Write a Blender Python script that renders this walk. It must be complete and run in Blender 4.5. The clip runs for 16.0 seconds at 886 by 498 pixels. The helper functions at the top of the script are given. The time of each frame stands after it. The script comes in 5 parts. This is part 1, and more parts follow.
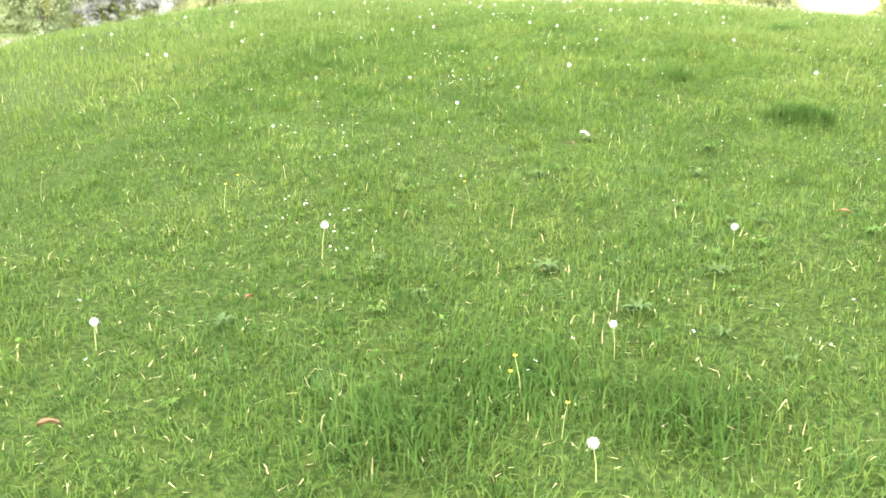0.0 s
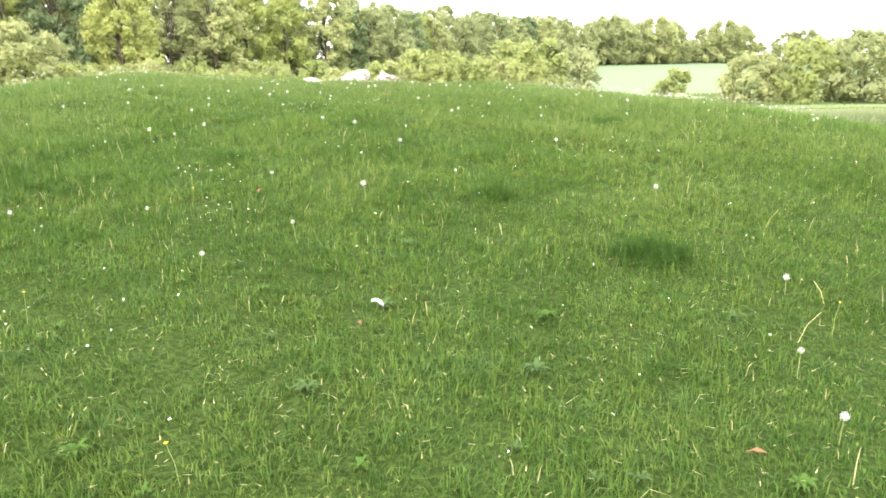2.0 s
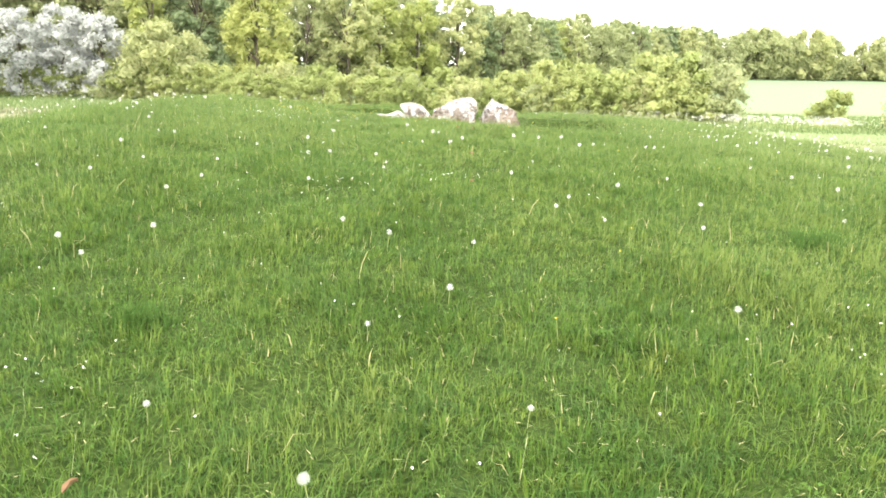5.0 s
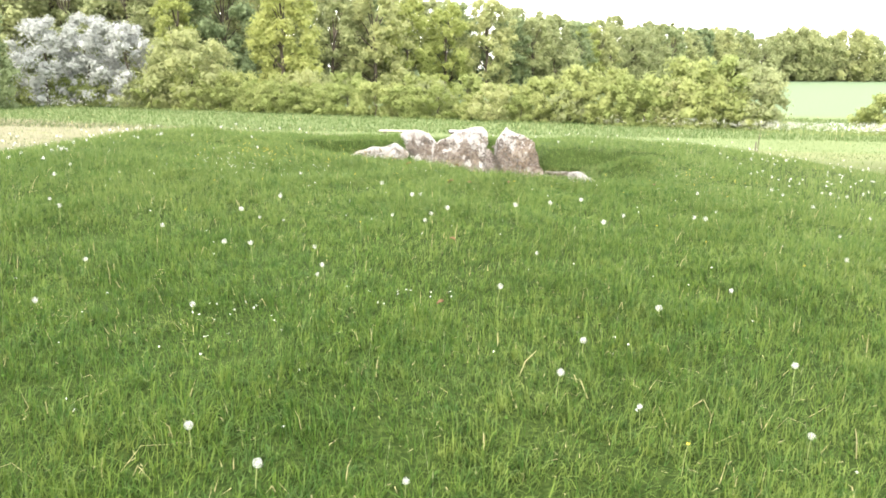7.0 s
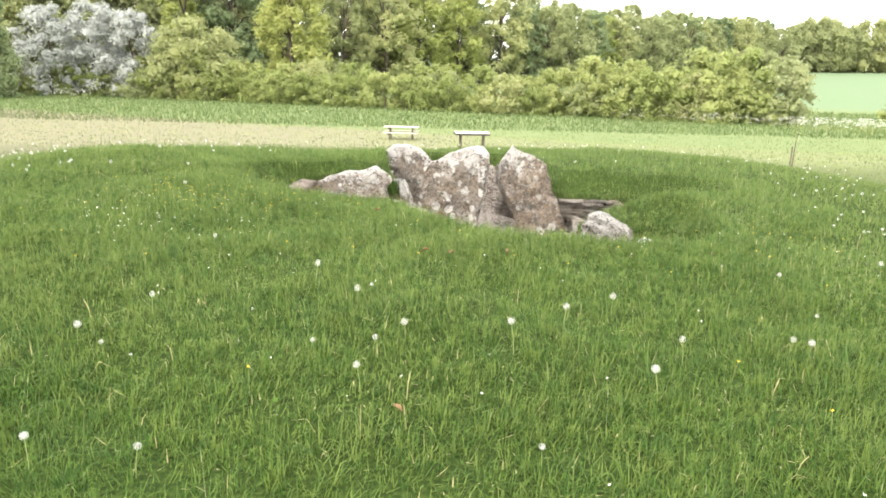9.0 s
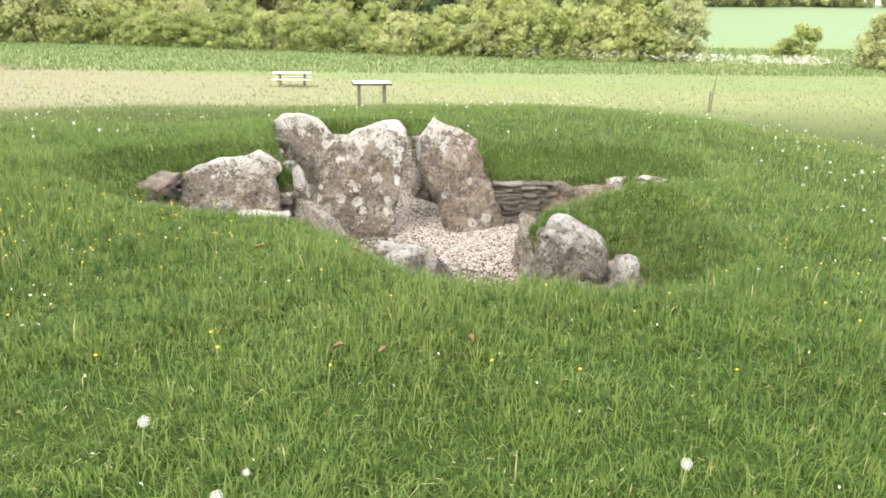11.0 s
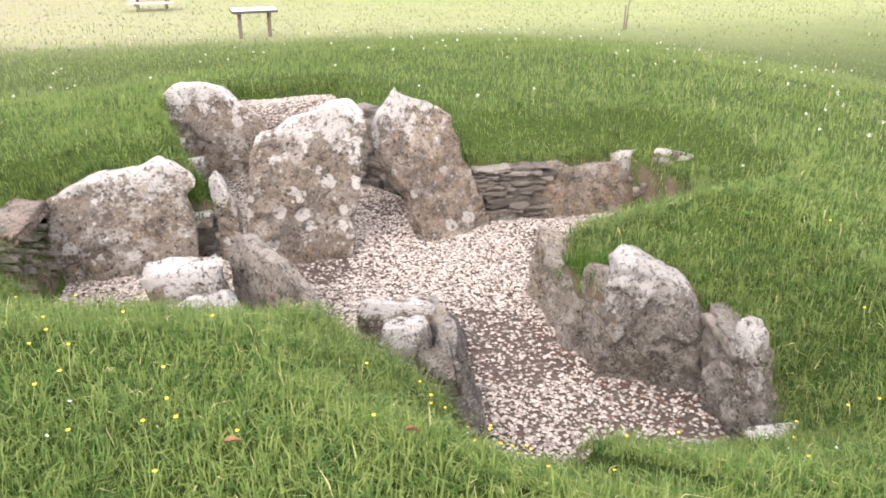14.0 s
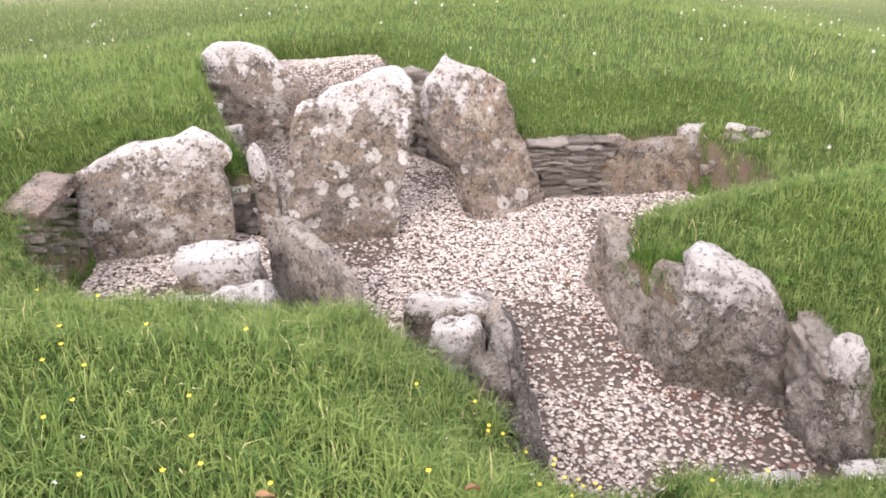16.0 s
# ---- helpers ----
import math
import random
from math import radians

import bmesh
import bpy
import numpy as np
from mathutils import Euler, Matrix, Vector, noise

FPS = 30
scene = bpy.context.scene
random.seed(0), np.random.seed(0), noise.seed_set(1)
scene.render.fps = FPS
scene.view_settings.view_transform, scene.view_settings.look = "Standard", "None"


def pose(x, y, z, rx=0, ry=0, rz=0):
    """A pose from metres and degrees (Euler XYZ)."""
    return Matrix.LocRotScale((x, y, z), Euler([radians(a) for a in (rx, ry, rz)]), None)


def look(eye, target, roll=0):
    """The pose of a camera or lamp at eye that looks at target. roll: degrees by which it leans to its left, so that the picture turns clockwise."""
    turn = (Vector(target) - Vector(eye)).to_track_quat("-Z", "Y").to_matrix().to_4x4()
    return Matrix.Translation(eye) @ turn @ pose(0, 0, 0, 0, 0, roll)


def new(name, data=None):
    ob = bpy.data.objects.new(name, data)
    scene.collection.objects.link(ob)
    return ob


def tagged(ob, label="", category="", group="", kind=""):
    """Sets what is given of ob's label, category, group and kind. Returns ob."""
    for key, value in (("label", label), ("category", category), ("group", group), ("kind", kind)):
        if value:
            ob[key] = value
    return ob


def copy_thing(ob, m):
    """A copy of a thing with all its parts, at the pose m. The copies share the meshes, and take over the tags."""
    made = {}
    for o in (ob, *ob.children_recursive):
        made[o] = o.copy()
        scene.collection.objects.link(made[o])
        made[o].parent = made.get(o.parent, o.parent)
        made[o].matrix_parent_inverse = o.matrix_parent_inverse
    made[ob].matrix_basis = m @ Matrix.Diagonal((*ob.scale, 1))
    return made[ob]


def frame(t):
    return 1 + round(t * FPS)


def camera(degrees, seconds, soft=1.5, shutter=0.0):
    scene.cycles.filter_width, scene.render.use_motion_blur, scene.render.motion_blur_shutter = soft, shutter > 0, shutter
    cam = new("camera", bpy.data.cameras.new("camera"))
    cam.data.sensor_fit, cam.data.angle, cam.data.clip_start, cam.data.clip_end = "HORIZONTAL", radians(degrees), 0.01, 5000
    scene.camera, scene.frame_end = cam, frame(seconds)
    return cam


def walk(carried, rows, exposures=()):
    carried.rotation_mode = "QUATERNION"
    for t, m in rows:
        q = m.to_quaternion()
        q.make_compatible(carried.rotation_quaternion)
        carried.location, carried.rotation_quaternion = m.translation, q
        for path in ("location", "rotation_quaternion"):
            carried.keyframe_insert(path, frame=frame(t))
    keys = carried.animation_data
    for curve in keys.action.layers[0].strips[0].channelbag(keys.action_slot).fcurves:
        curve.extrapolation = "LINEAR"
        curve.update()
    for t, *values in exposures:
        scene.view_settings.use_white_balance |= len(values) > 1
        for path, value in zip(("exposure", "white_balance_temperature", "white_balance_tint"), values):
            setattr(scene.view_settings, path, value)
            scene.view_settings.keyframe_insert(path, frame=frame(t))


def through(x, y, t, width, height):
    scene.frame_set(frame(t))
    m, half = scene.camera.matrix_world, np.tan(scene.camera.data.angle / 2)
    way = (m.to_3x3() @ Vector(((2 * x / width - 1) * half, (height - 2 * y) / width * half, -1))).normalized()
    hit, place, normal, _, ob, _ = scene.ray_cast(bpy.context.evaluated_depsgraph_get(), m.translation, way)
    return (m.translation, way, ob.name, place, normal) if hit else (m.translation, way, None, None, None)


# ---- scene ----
cam = camera(58.0, 16.0, soft=1.75)
PATH = [
    (0, (-0.004, 0.112, 1.365), (-0.004, 1.891, 0.822), -0.3),
    (0.5, (0.034, 0.546, 1.440), (0.065, 2.361, 1.035), -0.2),
    (1, (0.121, 0.986, 1.490), (0.286, 2.809, 1.157), 0),
    (1.5, (0.311, 1.351, 1.563), (0.575, 3.157, 1.204), -0.6),
    (2, (0.444, 1.751, 1.590), (0.836, 3.525, 1.188), -0.3),
    (2.5, (0.592, 2.198, 1.669), (1.047, 3.941, 1.210), 0.2),
    (3, (0.782, 2.712, 1.707), (1.179, 4.470, 1.247), 0.4),
    (3.5, (0.945, 3.217, 1.759), (1.253, 4.997, 1.315), 0.6),
    (4, (1.103, 3.766, 1.864), (1.321, 5.561, 1.433), 1.4),
    (4.5, (1.210, 4.292, 1.940), (1.370, 6.102, 1.539), 1.9),
    (4.7, (1.251, 4.518, 1.974), (1.389, 6.330, 1.578), 1.8),
    (6.8, (1.780, 6.757, 2.344), (1.825, 8.576, 1.956), 1),
    (7, (1.829, 6.976, 2.382), (1.867, 8.795, 1.994), 1.1),
    (7.5, (1.930, 7.537, 2.447), (1.949, 9.357, 2.061), 1.1),
    (8, (2.026, 8.151, 2.518), (2.025, 9.970, 2.130), 1.1),
    (8.5, (2.101, 8.689, 2.585), (2.093, 10.505, 2.185), 1.5),
    (9, (2.147, 9.311, 2.633), (2.155, 11.124, 2.219), 1.4),
    (9.5, (2.179, 9.897, 2.652), (2.223, 11.708, 2.227), 0.9),
    (10, (2.162, 10.493, 2.685), (2.276, 12.293, 2.227), 1.3),
    (10.2, (2.151, 10.713, 2.702), (2.292, 12.507, 2.234), 1.4),
    (12.3, (1.824, 12.637, 2.855), (2.214, 14.328, 2.186), 0.3),
    (12.5, (1.793, 12.788, 2.867), (2.206, 14.471, 2.192), 0.3),
    (13, (1.740, 13.177, 2.886), (2.194, 14.837, 2.181), -0.2),
    (13.5, (1.697, 13.489, 2.908), (2.176, 15.133, 2.181), -0.4),
    (14, (1.646, 13.805, 2.938), (2.142, 15.442, 2.206), 0.1),
    (14.5, (1.657, 14.014, 2.926), (2.126, 15.631, 2.133), -0.2),
    (15, (1.674, 14.160, 2.930), (2.108, 15.769, 2.105), -0.2),
    (15.5, (1.680, 14.241, 2.965), (2.092, 15.850, 2.128), 0.1),
    (16, (1.689, 14.260, 2.966), (2.086, 15.874, 2.132), 0.2),
]
walk(cam, [(t, look(eye, target, roll)) for t, eye, target, roll in PATH],
     exposures=[(0, 1.98, 6450, 13), (1.0, 1.60, 6450, 11), (2.0, 1.34, 6450, 11), (4.5, 1.46, 6450, 12), (7.0, 1.26, 6450, 12),
                (10.0, 0.98, 6500, 11), (12.5, 0.98, 6450, 14), (14.5, 1.09, 6350, 22), (16.0, 1.09, 6300, 25)])

# ---------- world, sun, exposure ----------
SUN_EL, SUN_AZ = 33.0, 216.0   # degrees; azimuth clockwise from +y
world = bpy.data.worlds.new("world")
scene.world = world
world.use_nodes = True
wn = world.node_tree.nodes
wl = world.node_tree.links
sky = wn.new("ShaderNodeTexSky")
sky.sky_type = "NISHITA"
sky.sun_disc = False
sky.sun_elevation = radians(SUN_EL)
sky.sun_rotation = radians(SUN_AZ)
sky.dust_density = 4.0
sky.air_density = 1.0
veil = wn.new("ShaderNodeMix")          # thin bright cloud over the blue
veil.data_type = "RGBA"
veil.inputs["Factor"].default_value = 0.65
veil.inputs["B"].default_value = (19.0, 18.7, 18.0, 1)
wl.new(sky.outputs["Color"], veil.inputs["A"])
wl.new(veil.outputs["Result"], wn["Background"].inputs["Color"])
wn["Background"].inputs["Strength"].default_value = 0.145

sun = new("sun", bpy.data.lights.new("sun", "SUN"))
sun.data.energy = 2.0
sun.data.angle = radians(28)
sun.data.color = (1.0, 0.95, 0.87)
az, el = radians(SUN_AZ), radians(SUN_EL)
sun_dir = Vector((math.sin(az) * math.cos(el), math.cos(az) * math.cos(el), math.sin(el)))
sun.matrix_world = look(sun_dir * 80, (0, 0, 0))


# ---------- small node toolkit ----------
class Nodes:
    def __init__(self, name):
        self.mat = bpy.data.materials.new(name)
        self.mat.use_nodes = True
        self.t = self.mat.node_tree
        self.bsdf = self.t.nodes["Principled BSDF"]
        self.out = self.t.nodes["Material Output"]
        self.pos = self.add("ShaderNodeTexCoord").outputs["Object"]

    def add(self, kind, **inputs):
        n = self.t.nodes.new(kind)
        for k, v in inputs.items():
            self.plug(n.inputs[k.replace("_", " ")], v)
        return n

    def plug(self, socket, v):
        if isinstance(v, bpy.types.NodeSocket):
            self.t.links.new(v, socket)
        else:
            socket.default_value = v

    def math(self, op, a, b=0.0, clamp=False):
        n = self.t.nodes.new("ShaderNodeMath")
        n.operation, n.use_clamp = op, clamp
        self.plug(n.inputs[0], a)
        self.plug(n.inputs[1], b)
        return n.outputs[0]

    def mix(self, f, a, b, blend="MIX"):
        n = self.t.nodes.new("ShaderNodeMix")
        n.data_type, n.blend_type = "RGBA", blend
        self.plug(n.inputs["Factor"], f)
        for key, v in (("A", a), ("B", b)):
            self.plug(n.inputs[key], (*v, 1) if isinstance(v, tuple) else v)
        return n.outputs["Result"]

    def ramp(self, f, lo, hi):
        n = self.t.nodes.new("ShaderNodeMapRange")
        n.interpolation_type = "SMOOTHSTEP"
        self.plug(n.inputs["Value"], f)
        n.inputs["From Min"].default_value, n.inputs["From Max"].default_value = lo, hi
        return n.outputs["Result"]

    def noise(self, scale, detail=4.0, rough=0.6, vec=None):
        n = self.add("ShaderNodeTexNoise", Scale=scale, Detail=detail, Roughness=rough)
        self.t.links.new(vec or self.pos, n.inputs["Vector"])
        return n.outputs["Fac"]

    def voronoi(self, scale, out="Distance", vec=None, rand=1.0):
        n = self.add("ShaderNodeTexVoronoi", Scale=scale, Randomness=rand)
        self.t.links.new(vec or self.pos, n.inputs["Vector"])
        return n.outputs[out]

    def xyz(self):
        n = self.add("ShaderNodeSeparateXYZ")
        self.t.links.new(self.pos, n.inputs[0])
        return n.outputs

    def bump(self, height, strength, distance):
        n = self.add("ShaderNodeBump", Height=height, Strength=strength, Distance=distance)
        self.t.links.new(n.outputs[0], self.bsdf.inputs["Normal"])

    def finish(self, color, rough=0.9, spec=0.2):
        self.plug(self.bsdf.inputs["Base Color"], (*color, 1) if isinstance(color, tuple) else color)
        self.plug(self.bsdf.inputs["Roughness"], rough)
        self.bsdf.inputs["Specular IOR Level"].default_value = spec
        return self.mat

    def leafy(self, color, through=0.35, rough=0.6, spec=0.15):
        """A leaf: light also comes through it."""
        self.finish(color, rough, spec)
        tr = self.add("ShaderNodeBsdfTranslucent", Color=color)
        m = self.add("ShaderNodeMixShader", Fac=through)
        self.t.links.new(self.bsdf.outputs[0], m.inputs[1])
        self.t.links.new(tr.outputs[0], m.inputs[2])
        self.t.links.new(m.outputs[0], self.out.inputs["Surface"])
        return self.mat


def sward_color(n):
    """Colour of the turf by place: green mound, buff hay meadow below it, green strip, young crop far off."""
    x, y, z = n.xyz()
    big = n.noise(0.35, 3)
    mid = n.noise(1.6, 4)
    fine = n.noise(9.0, 3)
    green = n.mix(n.ramp(mid, 0.35, 0.65), (0.060, 0.116, 0.013), (0.118, 0.182, 0.026))
    green = n.mix(n.math("MULTIPLY", n.ramp(n.noise(3.2, 4, 0.65), 0.54, 0.64), 0.75), green, (0.056, 0.112, 0.028))
    green = n.mix(n.math("MULTIPLY", n.ramp(n.noise(2.3, 5, 0.7), 0.55, 0.68), 0.6), green, (0.190, 0.212, 0.047))
    green = n.mix(n.ramp(big, 0.40, 0.70), green, (0.152, 0.202, 0.042))
    green = n.mix(n.math("MULTIPLY", n.ramp(fine, 0.55, 0.8), 0.35), green, (0.060, 0.125, 0.022))
    foot_tone = n.ramp(n.math("ADD", y, n.math("MULTIPLY", big, 3.0)), 7.5, 4.5)      # darker green towards the foot
    green = n.mix(n.math("MULTIPLY", foot_tone, 0.45), green, (0.040, 0.090, 0.012))
    hazy_sward = n.ramp(n.math("ADD", y, n.math("MULTIPLY", big, 5.0)), 9.5, 20.0)      # paler flowering sward over the crest; distance glare and haze put into this colour
    green = n.mix(n.math("MULTIPLY", hazy_sward, 0.55), green, (0.215, 0.275, 0.092))
    low = n.math("SUBTRACT", 1.0, n.ramp(n.math("ADD", z, n.math("MULTIPLY", big, 0.8)), 0.20, 2.05))
    edge = n.math("ADD", n.math("MULTIPLY", x, 0.46), n.math("ADD", y, n.math("MULTIPLY", big, 7.0)))
    near = n.math("SUBTRACT", 1.0, n.ramp(edge, 57.5, 62.5))
    behind = n.ramp(y, 12.0, 20.0)
    buff = n.math("MULTIPLY", n.math("MULTIPLY", low, near), behind)
    hay = n.mix(n.ramp(fine, 0.3, 0.7), (0.216, 0.190, 0.136), (0.252, 0.224, 0.166))
    hay = n.mix(n.ramp(mid, 0.5, 0.8), hay, (0.22, 0.26, 0.07))
    west = n.math("SUBTRACT", 1.0, n.math("MULTIPLY", n.ramp(n.math("ADD", x, n.math("MULTIPLY", mid, 8.0)), -6.0, 18.0), 0.45))
    col = n.mix(n.math("MULTIPLY", n.math("MULTIPLY", buff, 0.86), west), green, hay)
    strip = n.math("MULTIPLY", n.ramp(edge, 58.5, 61.5), 0.75)
    col = n.mix(strip, col, (0.178, 0.212, 0.105))
    return n.mix(n.ramp(y, 100.0, 112.0), col, (0.165, 0.225, 0.128))


def ground_material():
    n = Nodes("turf")
    # near-black thatch: the shade between the blades is put into its colour
    shaded_thatch = n.mix(n.ramp(n.noise(45, 4), 0.35, 0.7), (0.015, 0.028, 0.006), (0.046, 0.070, 0.016))
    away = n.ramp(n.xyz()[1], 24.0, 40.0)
    c = n.mix(n.math("ADD", n.math("MULTIPLY", away, 0.82), 0.03), shaded_thatch, sward_color(n))
    steep = n.add("ShaderNodeSeparateXYZ")
    n.t.links.new(n.add("ShaderNodeNewGeometry").outputs["Normal"], steep.inputs[0])
    soil = n.mix(n.noise(20, 5), (0.048, 0.036, 0.027), (0.115, 0.088, 0.064))
    c = n.mix(n.ramp(steep.outputs[2], 0.62, 0.38), c, soil)
    n.bump(n.noise(30, 5), 0.6, 0.03)
    return n.finish(c, 0.95, 0.05)


def grass_material():
    n = Nodes("grass_blades")
    r = n.add("ShaderNodeNewGeometry").outputs["Random Per Island"]
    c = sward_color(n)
    c = n.mix(n.math("MULTIPLY", n.ramp(n.noise(5.5, 4, 0.7), 0.54, 0.66), 0.55), c, (0.050, 0.120, 0.040))
    c = n.mix(n.math("MULTIPLY", n.ramp(n.noise(7.5, 4, 0.7), 0.57, 0.70), 0.40), c, (0.170, 0.185, 0.040))
    tuft = n.noise(16, 3, 0.6)
    c = n.mix(n.math("MULTIPLY", n.ramp(tuft, 0.54, 0.36), 0.82), c, (0.030, 0.076, 0.015))
    c = n.mix(n.math("MULTIPLY", n.ramp(tuft, 0.52, 0.75), 0.35), c, (0.185, 0.250, 0.060))
    pick = n.math("FRACT", n.math("MULTIPLY", r, 7.0))
    c = n.mix(n.math("MULTIPLY", n.ramp(pick, 0.5, 1.0), 0.20), c, (0.250, 0.310, 0.110))
    c = n.mix(n.math("MULTIPLY", n.ramp(r, 0.6, 0.0), 0.60), c, (0.036, 0.098, 0.014))
    straw = n.math("GREATER_THAN", n.math("FRACT", n.math("MULTIPLY", r, 53.0)), 0.992)
    c = n.mix(straw, c, (0.42, 0.38, 0.19))
    return n.leafy(c, 0.42, 0.6, 0.12)


def leaf_material(name, dark, light, warm, through=0.35):
    n = Nodes(name)
    r = n.add("ShaderNodeNewGeometry").outputs["Random Per Island"]
    o = n.add("ShaderNodeObjectInfo").outputs["Random"]
    c = n.mix(n.math("ADD", n.math("MULTIPLY", r, 0.55), 0.22), dark, light)
    c = n.mix(n.math("MULTIPLY", n.ramp(o, 0.35, 1.0), 0.75), c, warm)
    c = n.mix(n.math("MULTIPLY", n.ramp(n.noise(0.5, 2), 0.4, 0.7), 0.4), c, dark)
    return n.leafy(c, through, 0.75, 0.05)


def stone_material(name, base, brown, lichen=0.5, orange=0.0, vary=0.0, crown=1.0):
    """Weathered limestone: grey-brown body, pale crusts and round lichen patches, grey at the crown."""
    n = Nodes(name)
    o = n.add("ShaderNodeObjectInfo").outputs["Random"]
    shift = n.add("ShaderNodeVectorMath")
    n.t.links.new(n.pos, shift.inputs[0])
    comb = n.add("ShaderNodeCombineXYZ", X=n.math("MULTIPLY", o, 17.0), Y=n.math("MULTIPLY", o, 31.0))
    n.t.links.new(comb.outputs[0], shift.inputs[1])
    v = shift.outputs[0]
    c = n.mix(n.ramp(n.noise(3.5, 6, 0.65, v), 0.38, 0.62), base, brown)
    c = n.mix(n.math("MULTIPLY", n.ramp(n.noise(2.6, 5, 0.65, v), 0.50, 0.62), 0.55), c, (0.33, 0.255, 0.165))
    c = n.mix(n.math("MULTIPLY", n.ramp(n.noise(4.5, 6, 0.7, v), 0.53, 0.60), 0.50), c, (0.140, 0.130, 0.120))
    c = n.mix(n.math("MULTIPLY", n.ramp(n.noise(7, 8, 0.75, v), 0.53, 0.56), 0.70), c, (0.085, 0.072, 0.060))
    c = n.mix(n.math("MULTIPLY", n.ramp(n.noise(5.2, 9, 0.78, v), 0.53, 0.565), 0.92 * lichen), c, (0.56, 0.53, 0.48))
    c = n.mix(n.math("MULTIPLY", n.ramp(n.noise(30, 5, 0.7, v), 0.52, 0.64), 0.45), c, (0.44, 0.39, 0.33))
    c = n.mix(n.math("MULTIPLY", n.ramp(n.noise(15, 9, 0.8, v), 0.53, 0.56), 0.50), c, (0.088, 0.078, 0.067))
    c = n.mix(n.math("MULTIPLY", n.ramp(n.noise(19, 8, 0.8, v), 0.55, 0.58), 0.5), c, (0.40, 0.375, 0.345))
    # round pale lichens of several sizes
    wob = n.math("MULTIPLY", n.noise(22, 3, 0.6, v), 0.25)
    d = n.math("ADD", n.voronoi(4.2, "Distance", v), wob)
    spot = n.math("LESS_THAN", d, 0.35)
    d2 = n.math("ADD", n.voronoi(12.0, "Distance", v), wob)
    spot2 = n.math("MULTIPLY", n.math("LESS_THAN", d2, 0.28), n.ramp(n.noise(4, 2, 0.5, v), 0.45, 0.6))
    c = n.mix(n.math("MULTIPLY", n.math("MAXIMUM", spot, spot2), 0.92 * lichen), c, (0.74, 0.72, 0.67))
    # pale crust where the crown is washed and dry
    gen = n.add("ShaderNodeSeparateXYZ")
    n.t.links.new(n.add("ShaderNodeTexCoord").outputs["Generated"], gen.inputs[0])
    top = n.ramp(n.math("ADD", gen.outputs[2], n.math("MULTIPLY", n.math("SUBTRACT", n.noise(8, 9, 0.78, v), 0.5), 1.5)), 0.80, 0.87)
    c = n.mix(n.math("MULTIPLY", top, (0.45 * lichen + 0.45) * crown), c, (0.74, 0.72, 0.68))
    if orange:
        c = n.mix(n.math("MULTIPLY", n.ramp(n.noise(5.5, 5, 0.6, v), 0.64, 0.72), orange), c, (0.42, 0.26, 0.07))
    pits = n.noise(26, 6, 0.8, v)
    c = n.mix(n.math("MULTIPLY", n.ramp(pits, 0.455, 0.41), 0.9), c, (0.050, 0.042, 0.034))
    c = n.mix(n.math("MULTIPLY", n.ramp(n.noise(55, 4, 0.75, v), 0.55, 0.68), 0.55), c, (0.58, 0.54, 0.48))
    c = n.mix(n.math("MULTIPLY", n.ramp(n.noise(85, 4, 0.75, v), 0.56, 0.60), 0.38), c, (0.065, 0.055, 0.045))
    c = n.mix(n.math("MULTIPLY", n.ramp(n.noise(120, 3, 0.7, v), 0.59, 0.63), 0.22), c, (0.60, 0.57, 0.52))
    if vary:
        c = n.mix(n.math("MULTIPLY", n.ramp(o, 0.45, 1.0), vary), c, (0.50, 0.45, 0.38))
        c = n.mix(n.math("MULTIPLY", n.ramp(o, 0.5, 0.0), vary), c, (0.13, 0.105, 0.085))
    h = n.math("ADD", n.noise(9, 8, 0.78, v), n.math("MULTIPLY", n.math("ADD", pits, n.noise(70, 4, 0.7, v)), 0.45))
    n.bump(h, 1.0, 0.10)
    return n.finish(c, 0.92, 0.15)


def plain(name, color, rough=0.8, spec=0.2, vary=0.25, scale=12.0, through=0.0):
    n = Nodes(name)
    r = n.add("ShaderNodeNewGeometry").outputs["Random Per Island"]
    f = n.math("ADD", n.math("MULTIPLY", n.noise(scale, 4), 0.7), n.math("MULTIPLY", r, 0.5))
    dark = tuple(c * (1 - vary) for c in color)
    light = tuple(min(0.9, c * (1 + vary)) for c in color)
    c = n.mix(n.ramp(f, 0.2, 1.0), dark, light)
    return n.leafy(c, through, rough, spec) if through else n.finish(c, rough, spec)


def wood_material(name, color):
    n = Nodes(name)
    w = n.add("ShaderNodeTexNoise", Scale=6.0, Detail=6.0, Roughness=0.7)
    mp = n.add("ShaderNodeMapping")
    mp.inputs["Scale"].default_value = (1, 14, 14)
    n.t.links.new(n.pos, mp.inputs[0])
    n.t.links.new(mp.outputs[0], w.inputs["Vector"])
    c = n.mix(w.outputs["Fac"], tuple(v * 0.6 for v in color), tuple(v * 1.3 for v in color))
    n.bump(w.outputs["Fac"], 0.5, 0.01)
    return n.finish(c, 0.85, 0.2)


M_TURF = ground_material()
M_GRASS = grass_material()
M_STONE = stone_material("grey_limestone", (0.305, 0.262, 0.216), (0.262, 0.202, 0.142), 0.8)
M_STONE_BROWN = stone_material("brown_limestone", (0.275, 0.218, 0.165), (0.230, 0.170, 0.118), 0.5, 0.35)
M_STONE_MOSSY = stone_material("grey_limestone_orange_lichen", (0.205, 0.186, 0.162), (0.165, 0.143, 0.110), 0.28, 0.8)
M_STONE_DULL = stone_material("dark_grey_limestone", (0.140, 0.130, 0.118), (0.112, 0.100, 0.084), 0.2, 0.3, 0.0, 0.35)
